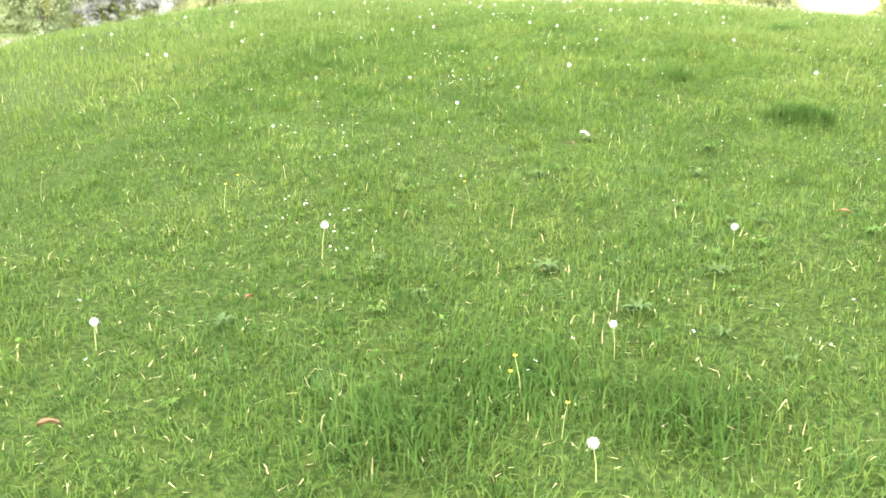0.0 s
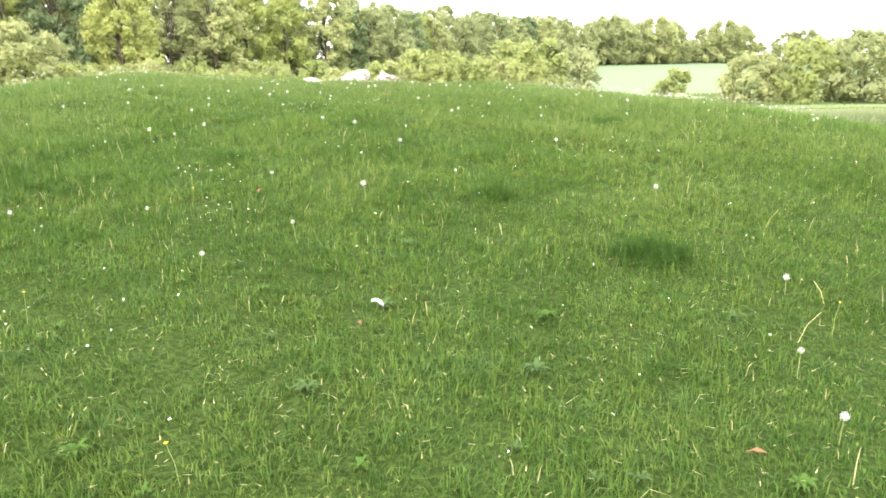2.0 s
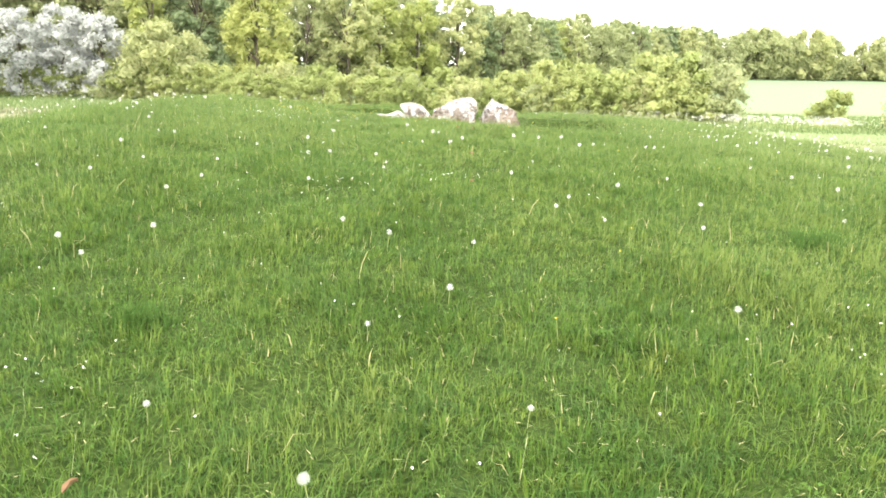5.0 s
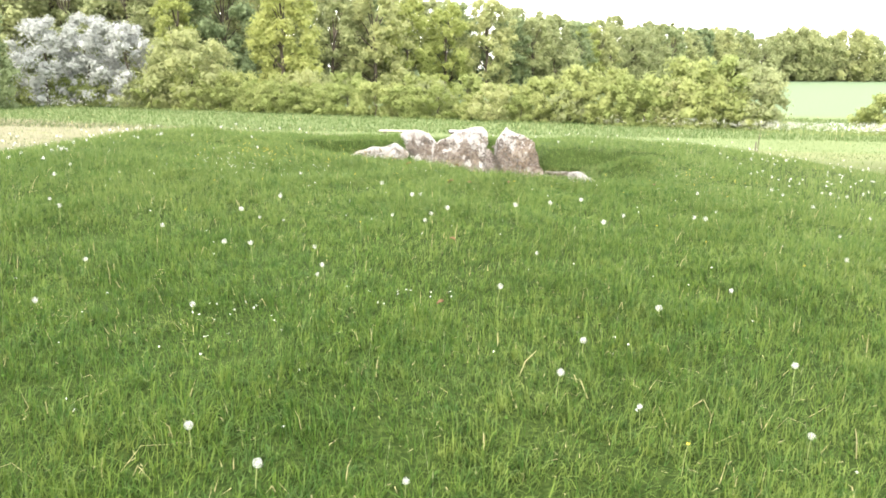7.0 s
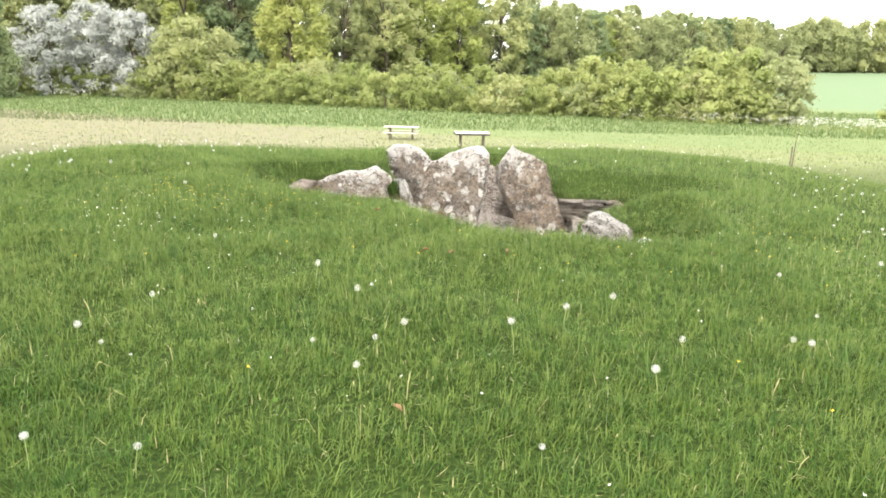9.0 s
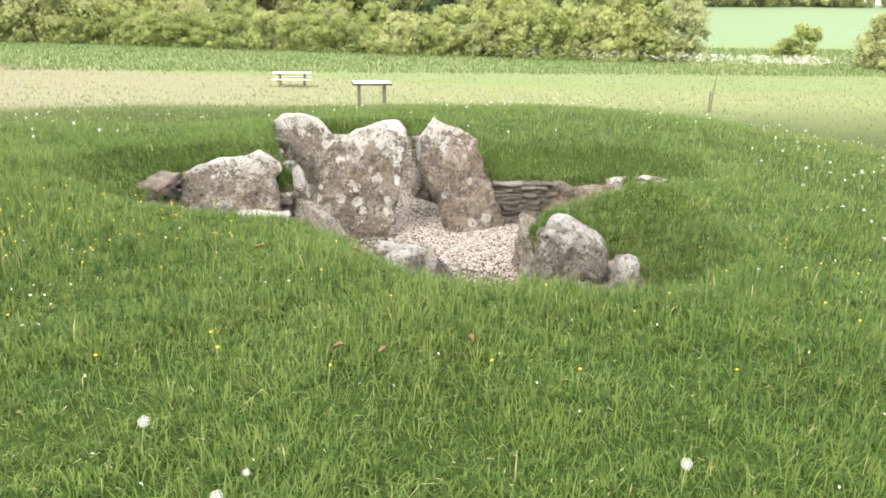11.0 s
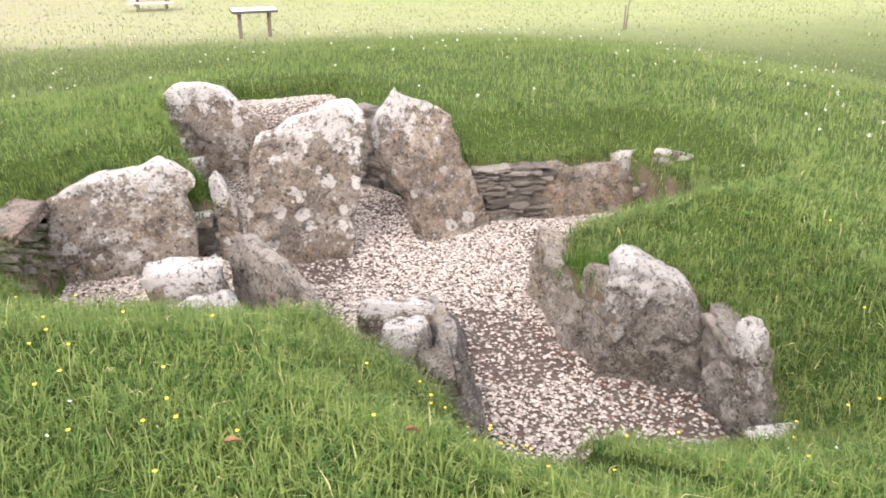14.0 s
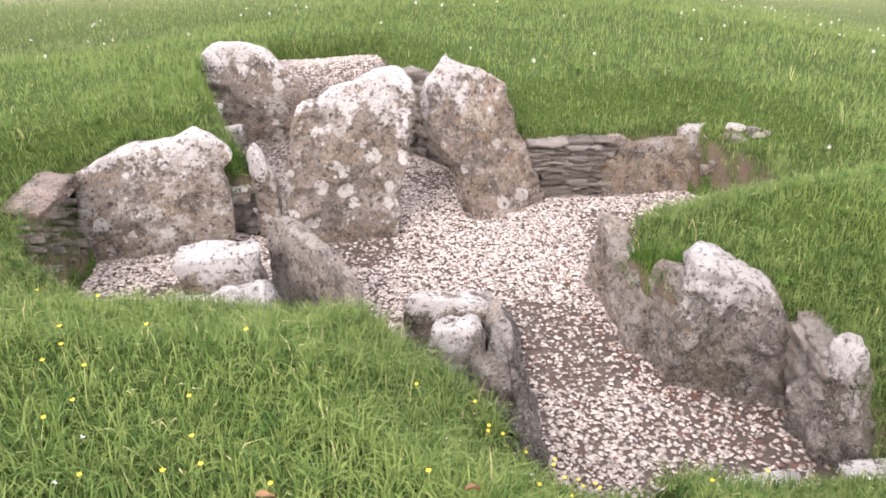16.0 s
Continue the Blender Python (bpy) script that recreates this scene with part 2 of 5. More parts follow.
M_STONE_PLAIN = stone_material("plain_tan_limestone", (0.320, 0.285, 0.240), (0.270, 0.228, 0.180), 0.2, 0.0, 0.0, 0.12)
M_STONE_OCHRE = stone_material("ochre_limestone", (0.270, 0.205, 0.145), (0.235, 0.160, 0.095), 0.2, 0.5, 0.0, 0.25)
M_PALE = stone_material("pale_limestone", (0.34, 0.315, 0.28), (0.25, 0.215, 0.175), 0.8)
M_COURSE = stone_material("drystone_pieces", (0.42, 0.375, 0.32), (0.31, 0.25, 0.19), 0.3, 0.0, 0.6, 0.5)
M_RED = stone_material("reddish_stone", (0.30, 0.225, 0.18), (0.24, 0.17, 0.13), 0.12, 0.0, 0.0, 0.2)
M_SOIL = plain("dark_gravel_soil", (0.100, 0.080, 0.066), 0.95, 0.1, 0.5, 25)
M_CHIP = plain("limestone_chips", (0.268, 0.238, 0.208), 0.9, 0.15, 0.55, 60)
M_LITTER = plain("red_brown_leaf_litter", (0.094, 0.056, 0.042), 0.8, 0.2, 0.4, 60)
M_BARK = plain("bark", (0.10, 0.085, 0.065), 0.95, 0.1, 0.4, 5)
M_WOOD = leaf_material("woodland_leaves", (0.225, 0.268, 0.125), (0.430, 0.450, 0.235), (0.430, 0.448, 0.205), 0.55)
M_YELLOW = leaf_material("young_yellow_leaves", (0.265, 0.310, 0.095), (0.440, 0.475, 0.180), (0.450, 0.470, 0.180), 0.55)
M_DARKLEAF = leaf_material("dark_leaves", (0.142, 0.195, 0.098), (0.285, 0.342, 0.180), (0.315, 0.360, 0.180), 0.48)
M_SHRUB = leaf_material("hedge_leaves", (0.210, 0.265, 0.085), (0.375, 0.418, 0.172), (0.395, 0.425, 0.178), 0.55)
M_TUSSOCK = leaf_material("dark_tussock_grass", (0.034, 0.080, 0.014), (0.085, 0.150, 0.034), (0.070, 0.130, 0.030), 0.4)
M_BLOSSOM = leaf_material("white_blossom", (0.36, 0.385, 0.34), (0.56, 0.57, 0.55), (0.52, 0.53, 0.51), 0.4)
M_CLOCK = plain("dandelion_seed_fluff", (0.60, 0.60, 0.57), 0.9, 0.05, 0.12, 30, 0.4)
M_CORE = plain("seed_core", (0.24, 0.20, 0.13), 0.9, 0.1)
M_STALK = plain("flower_stalk", (0.23, 0.27, 0.10), 0.7, 0.2, 0.3, 20, 0.2)
M_STRAW = plain("dry_straw", (0.36, 0.33, 0.17), 0.8, 0.15, 0.25, 20, 0.2)
M_SEED = plain("grass_seed_heads", (0.25, 0.28, 0.14), 0.8, 0.1, 0.25, 20, 0.4)
M_BUTTER = plain("buttercup_petals", (0.62, 0.47, 0.03), 0.45, 0.4, 0.1, 20, 0.15)
M_WHITE = plain("white_petals", (0.80, 0.80, 0.76), 0.8, 0.1, 0.1, 20, 0.25)
M_WEED = plain("weed_leaves", (0.066, 0.122, 0.024), 0.75, 0.08, 0.35, 10, 0.3)
M_WEED_GREY = plain("grey_green_thistle_leaves", (0.066, 0.108, 0.036), 0.8, 0.06, 0.3, 10, 0.25)
M_DEAD = plain("dead_leaf", (0.19, 0.115, 0.06), 0.8, 0.2, 0.3, 30, 0.2)
M_TIMBER = wood_material("weathered_timber", (0.115, 0.10, 0.08))
M_TIMBER_PALE = wood_material("bleached_timber", (0.50, 0.47, 0.41))
M_PANEL = plain("pale_sign_panel", (0.56, 0.55, 0.52), 0.35, 0.5, 0.06, 3)
M_DARKWOOD = wood_material("dark_stained_timber", (0.07, 0.06, 0.05))

# ---------- mesh helpers ----------
rng = np.random.default_rng(7)


def mesh(name, verts, faces, mat, smooth=False):
    me = bpy.data.meshes.new(name)
    me.from_pydata([tuple(map(float, v)) for v in verts], [], [tuple(map(int, f)) for f in faces])
    me.materials.append(mat)
    if smooth:
        me.polygons.foreach_set("use_smooth", np.ones(len(me.polygons), bool))
    me.update()
    return me


def big_mesh(name, verts, tris, mat, smooth=False):
    """A mesh out of arrays: verts (n, 3), tris (m, 3)."""
    me = bpy.data.meshes.new(name)
    me.vertices.add(len(verts))
    me.vertices.foreach_set("co", np.asarray(verts, np.float32).ravel())
    me.loops.add(len(tris) * 3)
    me.loops.foreach_set("vertex_index", np.asarray(tris, np.int32).ravel())
    me.polygons.add(len(tris))
    me.polygons.foreach_set("loop_start", np.arange(0, len(tris) * 3, 3, dtype=np.int32))
    me.polygons.foreach_set("use_smooth", np.full(len(tris), smooth))
    me.materials.append(mat)
    me.update(calc_edges=True)
    me.validate()
    return me


def child(name, me, parent, label="", m=None):
    ob = new(name, me)
    ob.parent = parent
    if m is not None:
        ob.matrix_basis = m
    return tagged(ob, label)


def part(name, bm, material, parent, label="", smooth=False):
    me = bpy.data.meshes.new(name)
    bm.to_mesh(me)
    bm.free()
    me.materials.append(material)
    if smooth:
        me.polygons.foreach_set("use_smooth", np.ones(len(me.polygons), bool))
    return child(name, me, parent, label)


def board_bm(sx, sy, sz, m=Matrix(), bevel=0.006):
    bm = bmesh.new()
    bmesh.ops.create_cube(bm, size=1.0, matrix=m @ Matrix.Diagonal((sx, sy, sz, 1)))
    bmesh.ops.bevel(bm, geom=bm.edges[:], offset=bevel, segments=2, affect="EDGES")
    return bm


def tube(points, radii, sides=7):
    """Verts and triangles of a tapered tube along points."""
    pts = np.asarray(points, float)
    vs, fs = [], []
    for i, p in enumerate(pts):
        d = pts[min(i + 1, len(pts) - 1)] - pts[max(i - 1, 0)]
        d = d / (np.linalg.norm(d) + 1e-9)
        a = np.cross(d, (0.31, 0.77, 0.55))
        a = a / np.linalg.norm(a)
        b = np.cross(d, a)
        for k in range(sides):
            w = 2 * math.pi * k / sides
            vs.append(p + radii[i] * (math.cos(w) * a + math.sin(w) * b))
    for i in range(len(pts) - 1):
        for k in range(sides):
            p, q = i * sides + k, i * sides + (k + 1) % sides
            fs += [(p, q, q + sides), (p, q + sides, p + sides)]
    return np.array(vs), np.array(fs)


def merge(pieces):
    vs, fs, n = [], [], 0
    for v, f in pieces:
        vs.append(np.asarray(v, float))
        fs.append(np.asarray(f, int) + n)
        n += len(v)
    return np.concatenate(vs), np.concatenate(fs)


# ---------- the lie of the land ----------
RIDGE_Y = np.array([-400, -40, -15, -6, -2, 0, 2, 4.4, 6, 7.3, 9.4, 11, 12.5, 14, 16.5, 20, 22, 25.5, 30, 34.5, 42, 50, 65, 80, 110, 300, 420, 2500])
RIDGE_Z = np.array([-1.5, -1.4, -1.15, -0.75, -0.40, -0.17, 0.09, 0.38, 0.63, 0.80, 1.02, 1.15, 1.25, 1.33, 1.36, 1.40, 1.34, 1.05, 0.48, -0.07, -0.62, -1.02, -1.3, -1.4, -1.35, 5.6, 5.2, -20])
FIELD_Y = np.array([-400, -30, 10, 22, 34.5, 42, 50, 65, 80, 110, 300, 420, 2500])
FIELD_Z = np.array([-1.5, -1.3, -0.75, -0.30, -0.15, -0.62, -1.02, -1.3, -1.4, -1.35, 5.6, 5.2, -20])


# gentle swells and dips of the mound: height, middle, reach
SWELLS = [(0.21, -6.0, 12.0, 2.5, 3.5), (0.10, -2.0, 15.5, 2.2, 3.5), (0.12, -1.7, 18.6, 1.6, 2.2), (0.03, 1.0, 12.5, 1.8, 2.5), (-0.09, 4.0, 20.5, 2.0, 2.5),
          (-0.16, 6.5, 16.0, 2.0, 3.5), (-0.05, 7.5, 12.5, 2.0, 2.5), (-0.08, 6.8, 20.5, 2.2, 2.5), (-0.11, -4.5, 20.0, 2.0, 2.5), (-0.45, -1.5, 25.0, 3.0, 2.5), (0.09, 4.9, 17.9, 0.9, 1.3)]


def smoothstep(a, b, v):
    t = np.clip((v - a) / (b - a), 0, 1)
    return t * t * (3 - 2 * t)


def soft_interp(y, ys, zs):
    return sum(np.interp(y + d, ys, zs) for d in (-1.2, -0.6, 0.0, 0.6, 1.2)) / 5


def mound(x, y):
    x, y = np.asarray(x, float), np.asarray(y, float)
    side = (1 - smoothstep(3.5, 15, x - 2.0)) * (1 - smoothstep(4.0, 15, 2.0 - x))
    f = soft_interp(y, FIELD_Y, FIELD_Z)
    z = f + (np.maximum(soft_interp(y, RIDGE_Y, RIDGE_Z), f) - f) * side
    for rise, cx, cy, sx, sy in SWELLS:
        z = z + rise * np.exp(-((x - cx) / sx) ** 2 - ((y - cy) / sy) ** 2)
    lumps = 0.022 * np.sin(1.7 * x + 0.6 * y) * np.sin(1.3 * y - 0.5 * x + 1) + 0.012 * np.sin(4.1 * x + 1) * np.sin(3.7 * y)
    return z + lumps * np.clip(1 - (np.hypot(x - 2, y - 14) - 20) / 40, 0, 1)


# outline of the dug-out passage, side chambers and entrance
PIT = np.array([(2.64, 16.60), (2.82, 16.44), (3.30, 16.34), (3.92, 16.28), (4.06, 16.44), (4.10, 16.96), (3.76, 17.22), (3.67, 17.70), (3.72, 18.22), (3.96, 18.36),
                (4.95, 18.48), (5.16, 19.00), (5.02, 19.66), (3.80, 19.80), (3.42, 20.05), (3.22, 20.80), (3.06, 21.60), (3.00, 22.40),
                (1.98, 22.45), (1.96, 21.62), (1.42, 21.50), (1.36, 20.80), (1.60, 19.75), (1.66, 19.40), (0.66, 19.20), (0.52, 18.40), (0.95, 17.92), (1.45, 17.78),
                (1.85, 17.66), (2.18, 17.62), (2.34, 17.30), (2.54, 17.10), (2.62, 16.86)])


def pit_distance(x, y):
    """Metres outside the outline; negative within."""
    x, y = np.broadcast_arrays(np.asarray(x, float), np.asarray(y, float))
    best = np.full(x.shape, 1e9)
    inside = np.zeros(x.shape, bool)
    for (ax, ay), (bx, by) in zip(PIT, np.roll(PIT, -1, 0)):
        ex, ey = bx - ax, by - ay
        t = np.clip(((x - ax) * ex + (y - ay) * ey) / (ex * ex + ey * ey), 0, 1)
        best = np.minimum(best, np.hypot(x - ax - t * ex, y - ay - t * ey))
        cross = ((ay > y) != (by > y)) & (x < ex * (y - ay) / (ey if abs(ey) > 1e-9 else 1e-9) + ax)
        inside ^= cross
    return np.where(inside, -best, best)


def pit_floor(x, y):
    return 0.50 + 0.14 * (1 - smoothstep(1.3, 2.0, x)) * (y < 19.6) + 0.56 * smoothstep(20.9, 22.2, y) + 0.012 * np.sin(5 * x) * np.sin(4.3 * y)


def land(x, y):
    x, y = np.asarray(x, float), np.asarray(y, float)
    z = mound(x, y)
    near = (x > -1.5) & (x < 7.5) & (y > 14.5) & (y < 24.5)
    if near.any():
        xx, yy = np.broadcast_arrays(x, y)
        zz = np.array(np.broadcast_to(z, xx.shape))
        k = np.broadcast_to(near, xx.shape)
        d = pit_distance(xx[k], yy[k])
        fl = pit_floor(xx[k], yy[k])
        brow = 0.95 + 0.20 * smoothstep(19.4, 20.3, yy[k]) * (xx[k] < 2.3)
        brow += np.maximum(0.30 * (1 - smoothstep(1.0, 1.9, xx[k])) * smoothstep(19.0, 19.5, yy[k]),
                           0.10 * (1 - smoothstep(0.5, 0.8, xx[k])) * smoothstep(17.9, 18.5, yy[k]))
        brow -= 0.13 * (1 - smoothstep(16.3, 17.0, yy[k])) * smoothstep(2.2, 2.8, xx[k]) * (1 - smoothstep(3.8, 4.9, xx[k]))
        brow -= 0.10 * (1 - smoothstep(16.2, 16.6, yy[k])) * smoothstep(3.1, 3.5, xx[k]) * (1 - smoothstep(4.0, 4.8, xx[k]))
        brow -= 0.10 * (1 - smoothstep(17.0, 17.6, yy[k])) * (xx[k] < 3.0)
        rim = np.minimum(zz[k], np.maximum(brow, fl + 0.05) + 0.62 * np.maximum(d - 0.08, 0))
        zz[k] = fl - 0.03 + (rim - fl + 0.03) * smoothstep(0.0, 0.10, d)
        return zz
    return z


def land_at(x, y):
    return float(land(np.array([x]), np.array([y]))[0])


def spaced(lo, hi, fine, reach, mid, far):
    """Grid lines: fine from lo to hi, coarser to lo-reach and hi+reach, then growing to the far ends."""
    a = np.arange(lo, hi, fine)
    left = np.arange(lo - mid, lo - reach, -mid)
    right = np.arange(hi, hi + reach, mid)
    g, step, tail = reach, mid, []
    while g < far:
        step *= 1.16
        g += step
        tail.append(g)
    tail = np.array(tail)
    return np.concatenate([(lo - tail)[::-1], left[::-1], a, right, hi + tail])


GX = spaced(0.0, 5.8, 0.065, 14, 0.36, 2400)
GY = spaced(15.6, 23.0, 0.065, 18, 0.36, 2400)
xx, yy = np.meshgrid(GX, GY)
zz = land(xx, yy)
nx, ny = len(GX), len(GY)
idx = np.arange(nx * ny).reshape(ny, nx)
a, b, c, d = idx[:-1, :-1].ravel(), idx[:-1, 1:].ravel(), idx[1:, 1:].ravel(), idx[1:, :-1].ravel()
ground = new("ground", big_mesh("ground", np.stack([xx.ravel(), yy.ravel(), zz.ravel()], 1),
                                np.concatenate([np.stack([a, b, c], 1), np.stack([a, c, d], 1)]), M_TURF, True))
tagged(ground, "green turf of a low grassy burial mound and its meadow", "ground", kind="structure")

# gravel bed inside the chambers, 4 mm and more above the turf sheet
gx, gy = np.meshgrid(np.arange(0.4, 5.3, 0.06), np.arange(16.1, 22.6, 0.06))
cell = pit_distance(gx, gy)
keep = (cell[:-1, :-1] < 0.03) & (cell[1:, 1:] < 0.03) & (cell[:-1, 1:] < 0.03) & (cell[1:, :-1] < 0.03)
gid = np.arange(gx.size).reshape(gx.shape)
a, b, c, d = (s[keep] for s in (gid[:-1, :-1], gid[:-1, 1:], gid[1:, 1:], gid[1:, :-1]))
gz = pit_floor(gx, gy) - 0.004
gravel_bed = new("gravel_floor", big_mesh("gravel_floor", np.stack([gx.ravel(), gy.ravel(), gz.ravel()], 1),
                                          np.concatenate([np.stack([a, b, c], 1), np.stack([a, c, d], 1)]), M_SOIL, True))
tagged(gravel_bed, "dark trodden soil floor of the stone chambers", "floor", kind="structure")


def scatter_pit(n, inset=0.02):
    out = []
    while len(out) < n:
        p = rng.uniform((0.5, 16.2), (5.2, 22.45), (n, 2))
        p = p[pit_distance(p[:, 0], p[:, 1]) < -inset]
        out += list(p)
    return np.array(out[:n])


def chips(name, label, points, lo, hi, mat, flat=0.45):
    """Angular stone chips or leaf bits lying on the floor, as one object."""
    base_v = np.array([(1, 0, 0), (0.2, 1, 0), (-0.9, 0.5, 0), (-0.6, -0.8, 0), (0.5, -0.9, 0), (0.1, 0.1, 1), (0, 0, -0.6)], float)
    base_f = np.array([(0, 1, 5), (1, 2, 5), (2, 3, 5), (3, 4, 5), (4, 0, 5)])
    n = len(points)
    s = rng.uniform(lo, hi, n)[:, None, None]
    v = base_v[None] * (1 + rng.uniform(-0.35, 0.35, (n, 7, 3)))
    v = v * s * np.array([1.0, 0.72, flat])
    w = rng.uniform(0, 2 * math.pi, n)
    cw, sw = np.cos(w)[:, None], np.sin(w)[:, None]
    x, y, z = v[..., 0] * cw - v[..., 1] * sw, v[..., 0] * sw + v[..., 1] * cw, v[..., 2]
    tilt = rng.uniform(-0.35, 0.35, (n, 1))
    z = z + x * tilt
    fz = pit_floor(points[:, 0], points[:, 1])
    v = np.stack([x + points[:, :1], y + points[:, 1:2], z + fz[:, None] + 0.006], 2)
    f = base_f[None] + 7 * np.arange(n)[:, None, None]
    return tagged(new(name, big_mesh(name, v.reshape(-1, 3), f.reshape(-1, 3), mat)), label, "gravel", kind="stuff")


bed = scatter_pit(54000)
bed = bed[rng.random(len(bed)) < 0.74 + 0.26 * smoothstep(16.8, 18.4, bed[:, 1]) - 0.25 * smoothstep(3.3, 3.8, bed[:, 0]) * (bed[:, 1] < 17.4)]
worn = np.sin(3.1 * bed[:, 0] + 1.0) * np.sin(2.3 * bed[:, 1] + 0.5 * bed[:, 0])
bed = bed[(worn < 0.48) | (bed[:, 1] > 20.5) | (rng.random(len(bed)) < 0.35)]
chips("limestone_gravel", "pale angular limestone chippings covering the chamber floor", bed, 0.0055, 0.0185, M_CHIP)
lit = scatter_pit(6000)
lit = lit[((lit[:, 0] > 3.45) & (lit[:, 1] < 18.6) & (rng.random(len(lit)) < 0.8)) | (rng.random(len(lit)) < 0.10)]
chips("leaf_litter", "red-brown dead leaf fragments on the gravel", lit, 0.012, 0.026, M_LITTER, 0.22)


# ---------- standing stones ----------
def chaikin(p):
    q = np.roll(p, -1, 0)
    return np.stack([0.88 * p + 0.12 * q, 0.12 * p + 0.88 * q], 1).reshape(-1, 2)


def slab_mesh(name, outline, thick, mat, seed, rough=0.044, around=120):
    """A weathered upright slab: face outline in metres (u across, v up), thickness back along +y, rounded rim, worn relief."""
    p = chaikin(chaikin(np.array(outline, float)))
    q = np.vstack([p, p[:1]])
    s = np.concatenate([[0], np.cumsum(np.linalg.norm(np.diff(q, axis=0), axis=1))])
    t = np.linspace(0, s[-1], around, endpoint=False)
    rim = np.stack([np.interp(t, s, q[:, 0]), np.interp(t, s, q[:, 1])], 1)
    mid = (rim.min(0) + rim.max(0)) / 2
    rings = [(k, 0.0) for k in (0.07, 0.15, 0.23, 0.31, 0.39, 0.47, 0.55, 0.63, 0.71, 0.79, 0.86, 0.92, 0.96)]
    rings += [(0.985, 0.015), (1.0, 0.07), (1.003, 0.2), (1.005, 0.36), (1.0, 0.52), (1.0, 0.68), (0.995, 0.82), (0.96, 0.95)]
    rings += [(k, 1.0) for k in (0.88, 0.7, 0.45, 0.2)]
    vs = [(mid[0], 0.0, mid[1])]
    for k, w in rings:
        r = mid + (rim - mid) * k
        vs += [(a, w * thick, b) for a, b in r]
    vs.append((mid[0], thick, mid[1]))
    out = []
    off = Vector((seed * 3.7, seed * 1.3, seed * 2.1))
    for v in vs:
        v = Vector(v)
        big = noise.noise_vector(v * 2.6 + off) * rough * 1.2
        fine = noise.noise_vector(v * 9.0 + off) * rough * 0.55
        tiny = noise.noise_vector(v * 26.0 + off) * rough * 0.22
        strat = noise.noise(Vector((v.x * 1.5, v.y * 1.5, v.z * 14.0)) + off) * rough * 0.35
        w = v + big + fine + tiny
        cell = noise.voronoi(v * 5.5 + off)[0]
        w.y += strat - (cell[1] - cell[0]) * rough * 0.9 + (noise.turbulence(v * 5.0 + off, 4, True) - 0.6) * rough * 0.9
        out.append(w)
    fs = [(0, 1 + (k + 1) % around, 1 + k) for k in range(around)]
    for r in range(len(rings) - 1):
        for k in range(around):
            a, b = 1 + r * around + k, 1 + r * around + (k + 1) % around
            fs.append((a, b, b + around, a + around))
    last = len(vs) - 1
    base = 1 + (len(rings) - 1) * around
    fs += [(last, base + k, base + (k + 1) % around) for k in range(around)]
    me = mesh(name, out, fs, mat, True)
    bm = bmesh.new()
    bm.from_mesh(me)
    bmesh.ops.recalc_face_normals(bm, faces=bm.faces[:])
    bm.to_mesh(me)
    bm.free()
    return me


def slab(name, label, p0, p1, base, lean, outline, thick, mat, seed, rough=0.044):
    """Stands a slab with its face on the line p0 -> p1; lean: degrees the top goes back."""
    yaw = math.degrees(math.atan2(p1[1] - p0[1], p1[0] - p0[0]))
    ob = new(name, slab_mesh(name, outline, thick, mat, seed, rough))
    ob.matrix_basis = pose(p0[0], p0[1], base, 0, 0, yaw) @ pose(0, 0, 0, -lean, 0, 0)
    return tagged(ob, label, "standing stone", "stones of the burial chamber")


slab("standing_stone", "grey upright slab with a white lichened crown and slanting shoulder", (1.45, 21.30), (2.20, 21.20), 0.5, 5,
     [(0.02, -0.15), (-0.08, 0.36), (-0.17, 0.55), (-0.16, 0.86), (-0.07, 0.95), (0.09, 0.96), (0.38, 0.89), (0.48, 0.76), (0.76, 0.56), (0.76, -0.15)],
     0.26, M_STONE, 1)
slab("standing_stone", "broad tall grey-brown upright slab with round white lichen patches", (1.85, 19.35), (2.60, 19.30), 0.5, 3,
     [(0.05, -0.2), (0.00, 0.22), (0.05, 0.58), (0.07, 0.84), (0.12, 0.95), (0.32, 1.02), (0.52, 1.08), (0.66, 1.15), (0.80, 1.16), (0.88, 1.09),
      (0.89, 0.90), (0.83, 0.57), (0.74, 0.03), (0.60, -0.2)], 0.24, M_STONE, 2)
slab("standing_stone", "tall brown upright slab leaning back with a pale jagged crown", (3.20, 19.45), (3.80, 19.60), 0.5, 20,
     [(0.10, -0.2), (0.0, 0.10), (-0.03, 0.38), (-0.22, 0.76), (-0.22, 1.02), (-0.06, 1.15), (0.0, 1.21), (0.06, 1.15), (0.34, 1.06), (0.41, 0.88),
      (0.58, 0.30), (0.66, 0.06), (0.55, -0.2)], 0.20, M_STONE_BROWN, 3)
slab("standing_stone", "wide low grey slab with large round white lichens and sloping top", (0.60, 19.10), (1.55, 19.12), 0.6, 4,
     [(0.0, -0.2), (-0.04, 0.30), (0.02, 0.60), (0.16, 0.66), (0.36, 0.73), (0.58, 0.75), (0.76, 0.83), (0.84, 0.77), (0.95, 0.63), (0.86, 0.54),
      (0.91, 0.34), (0.86, -0.2)], 0.22, M_STONE, 4, 0.03)
slab("standing_stone", "squat grey block with a pale peaked top and orange lichen", (3.59, 17.22), (4.00, 16.97), 0.5, 3,
     [(0.02, -0.2), (0.0, 0.30), (-0.02, 0.56), (0.0, 0.68), (0.05, 0.75), (0.15, 0.74), (0.24, 0.66), (0.40, 0.58), (0.53, 0.34), (0.55, -0.2)],
     0.34, M_STONE_MOSSY, 5, 0.065)
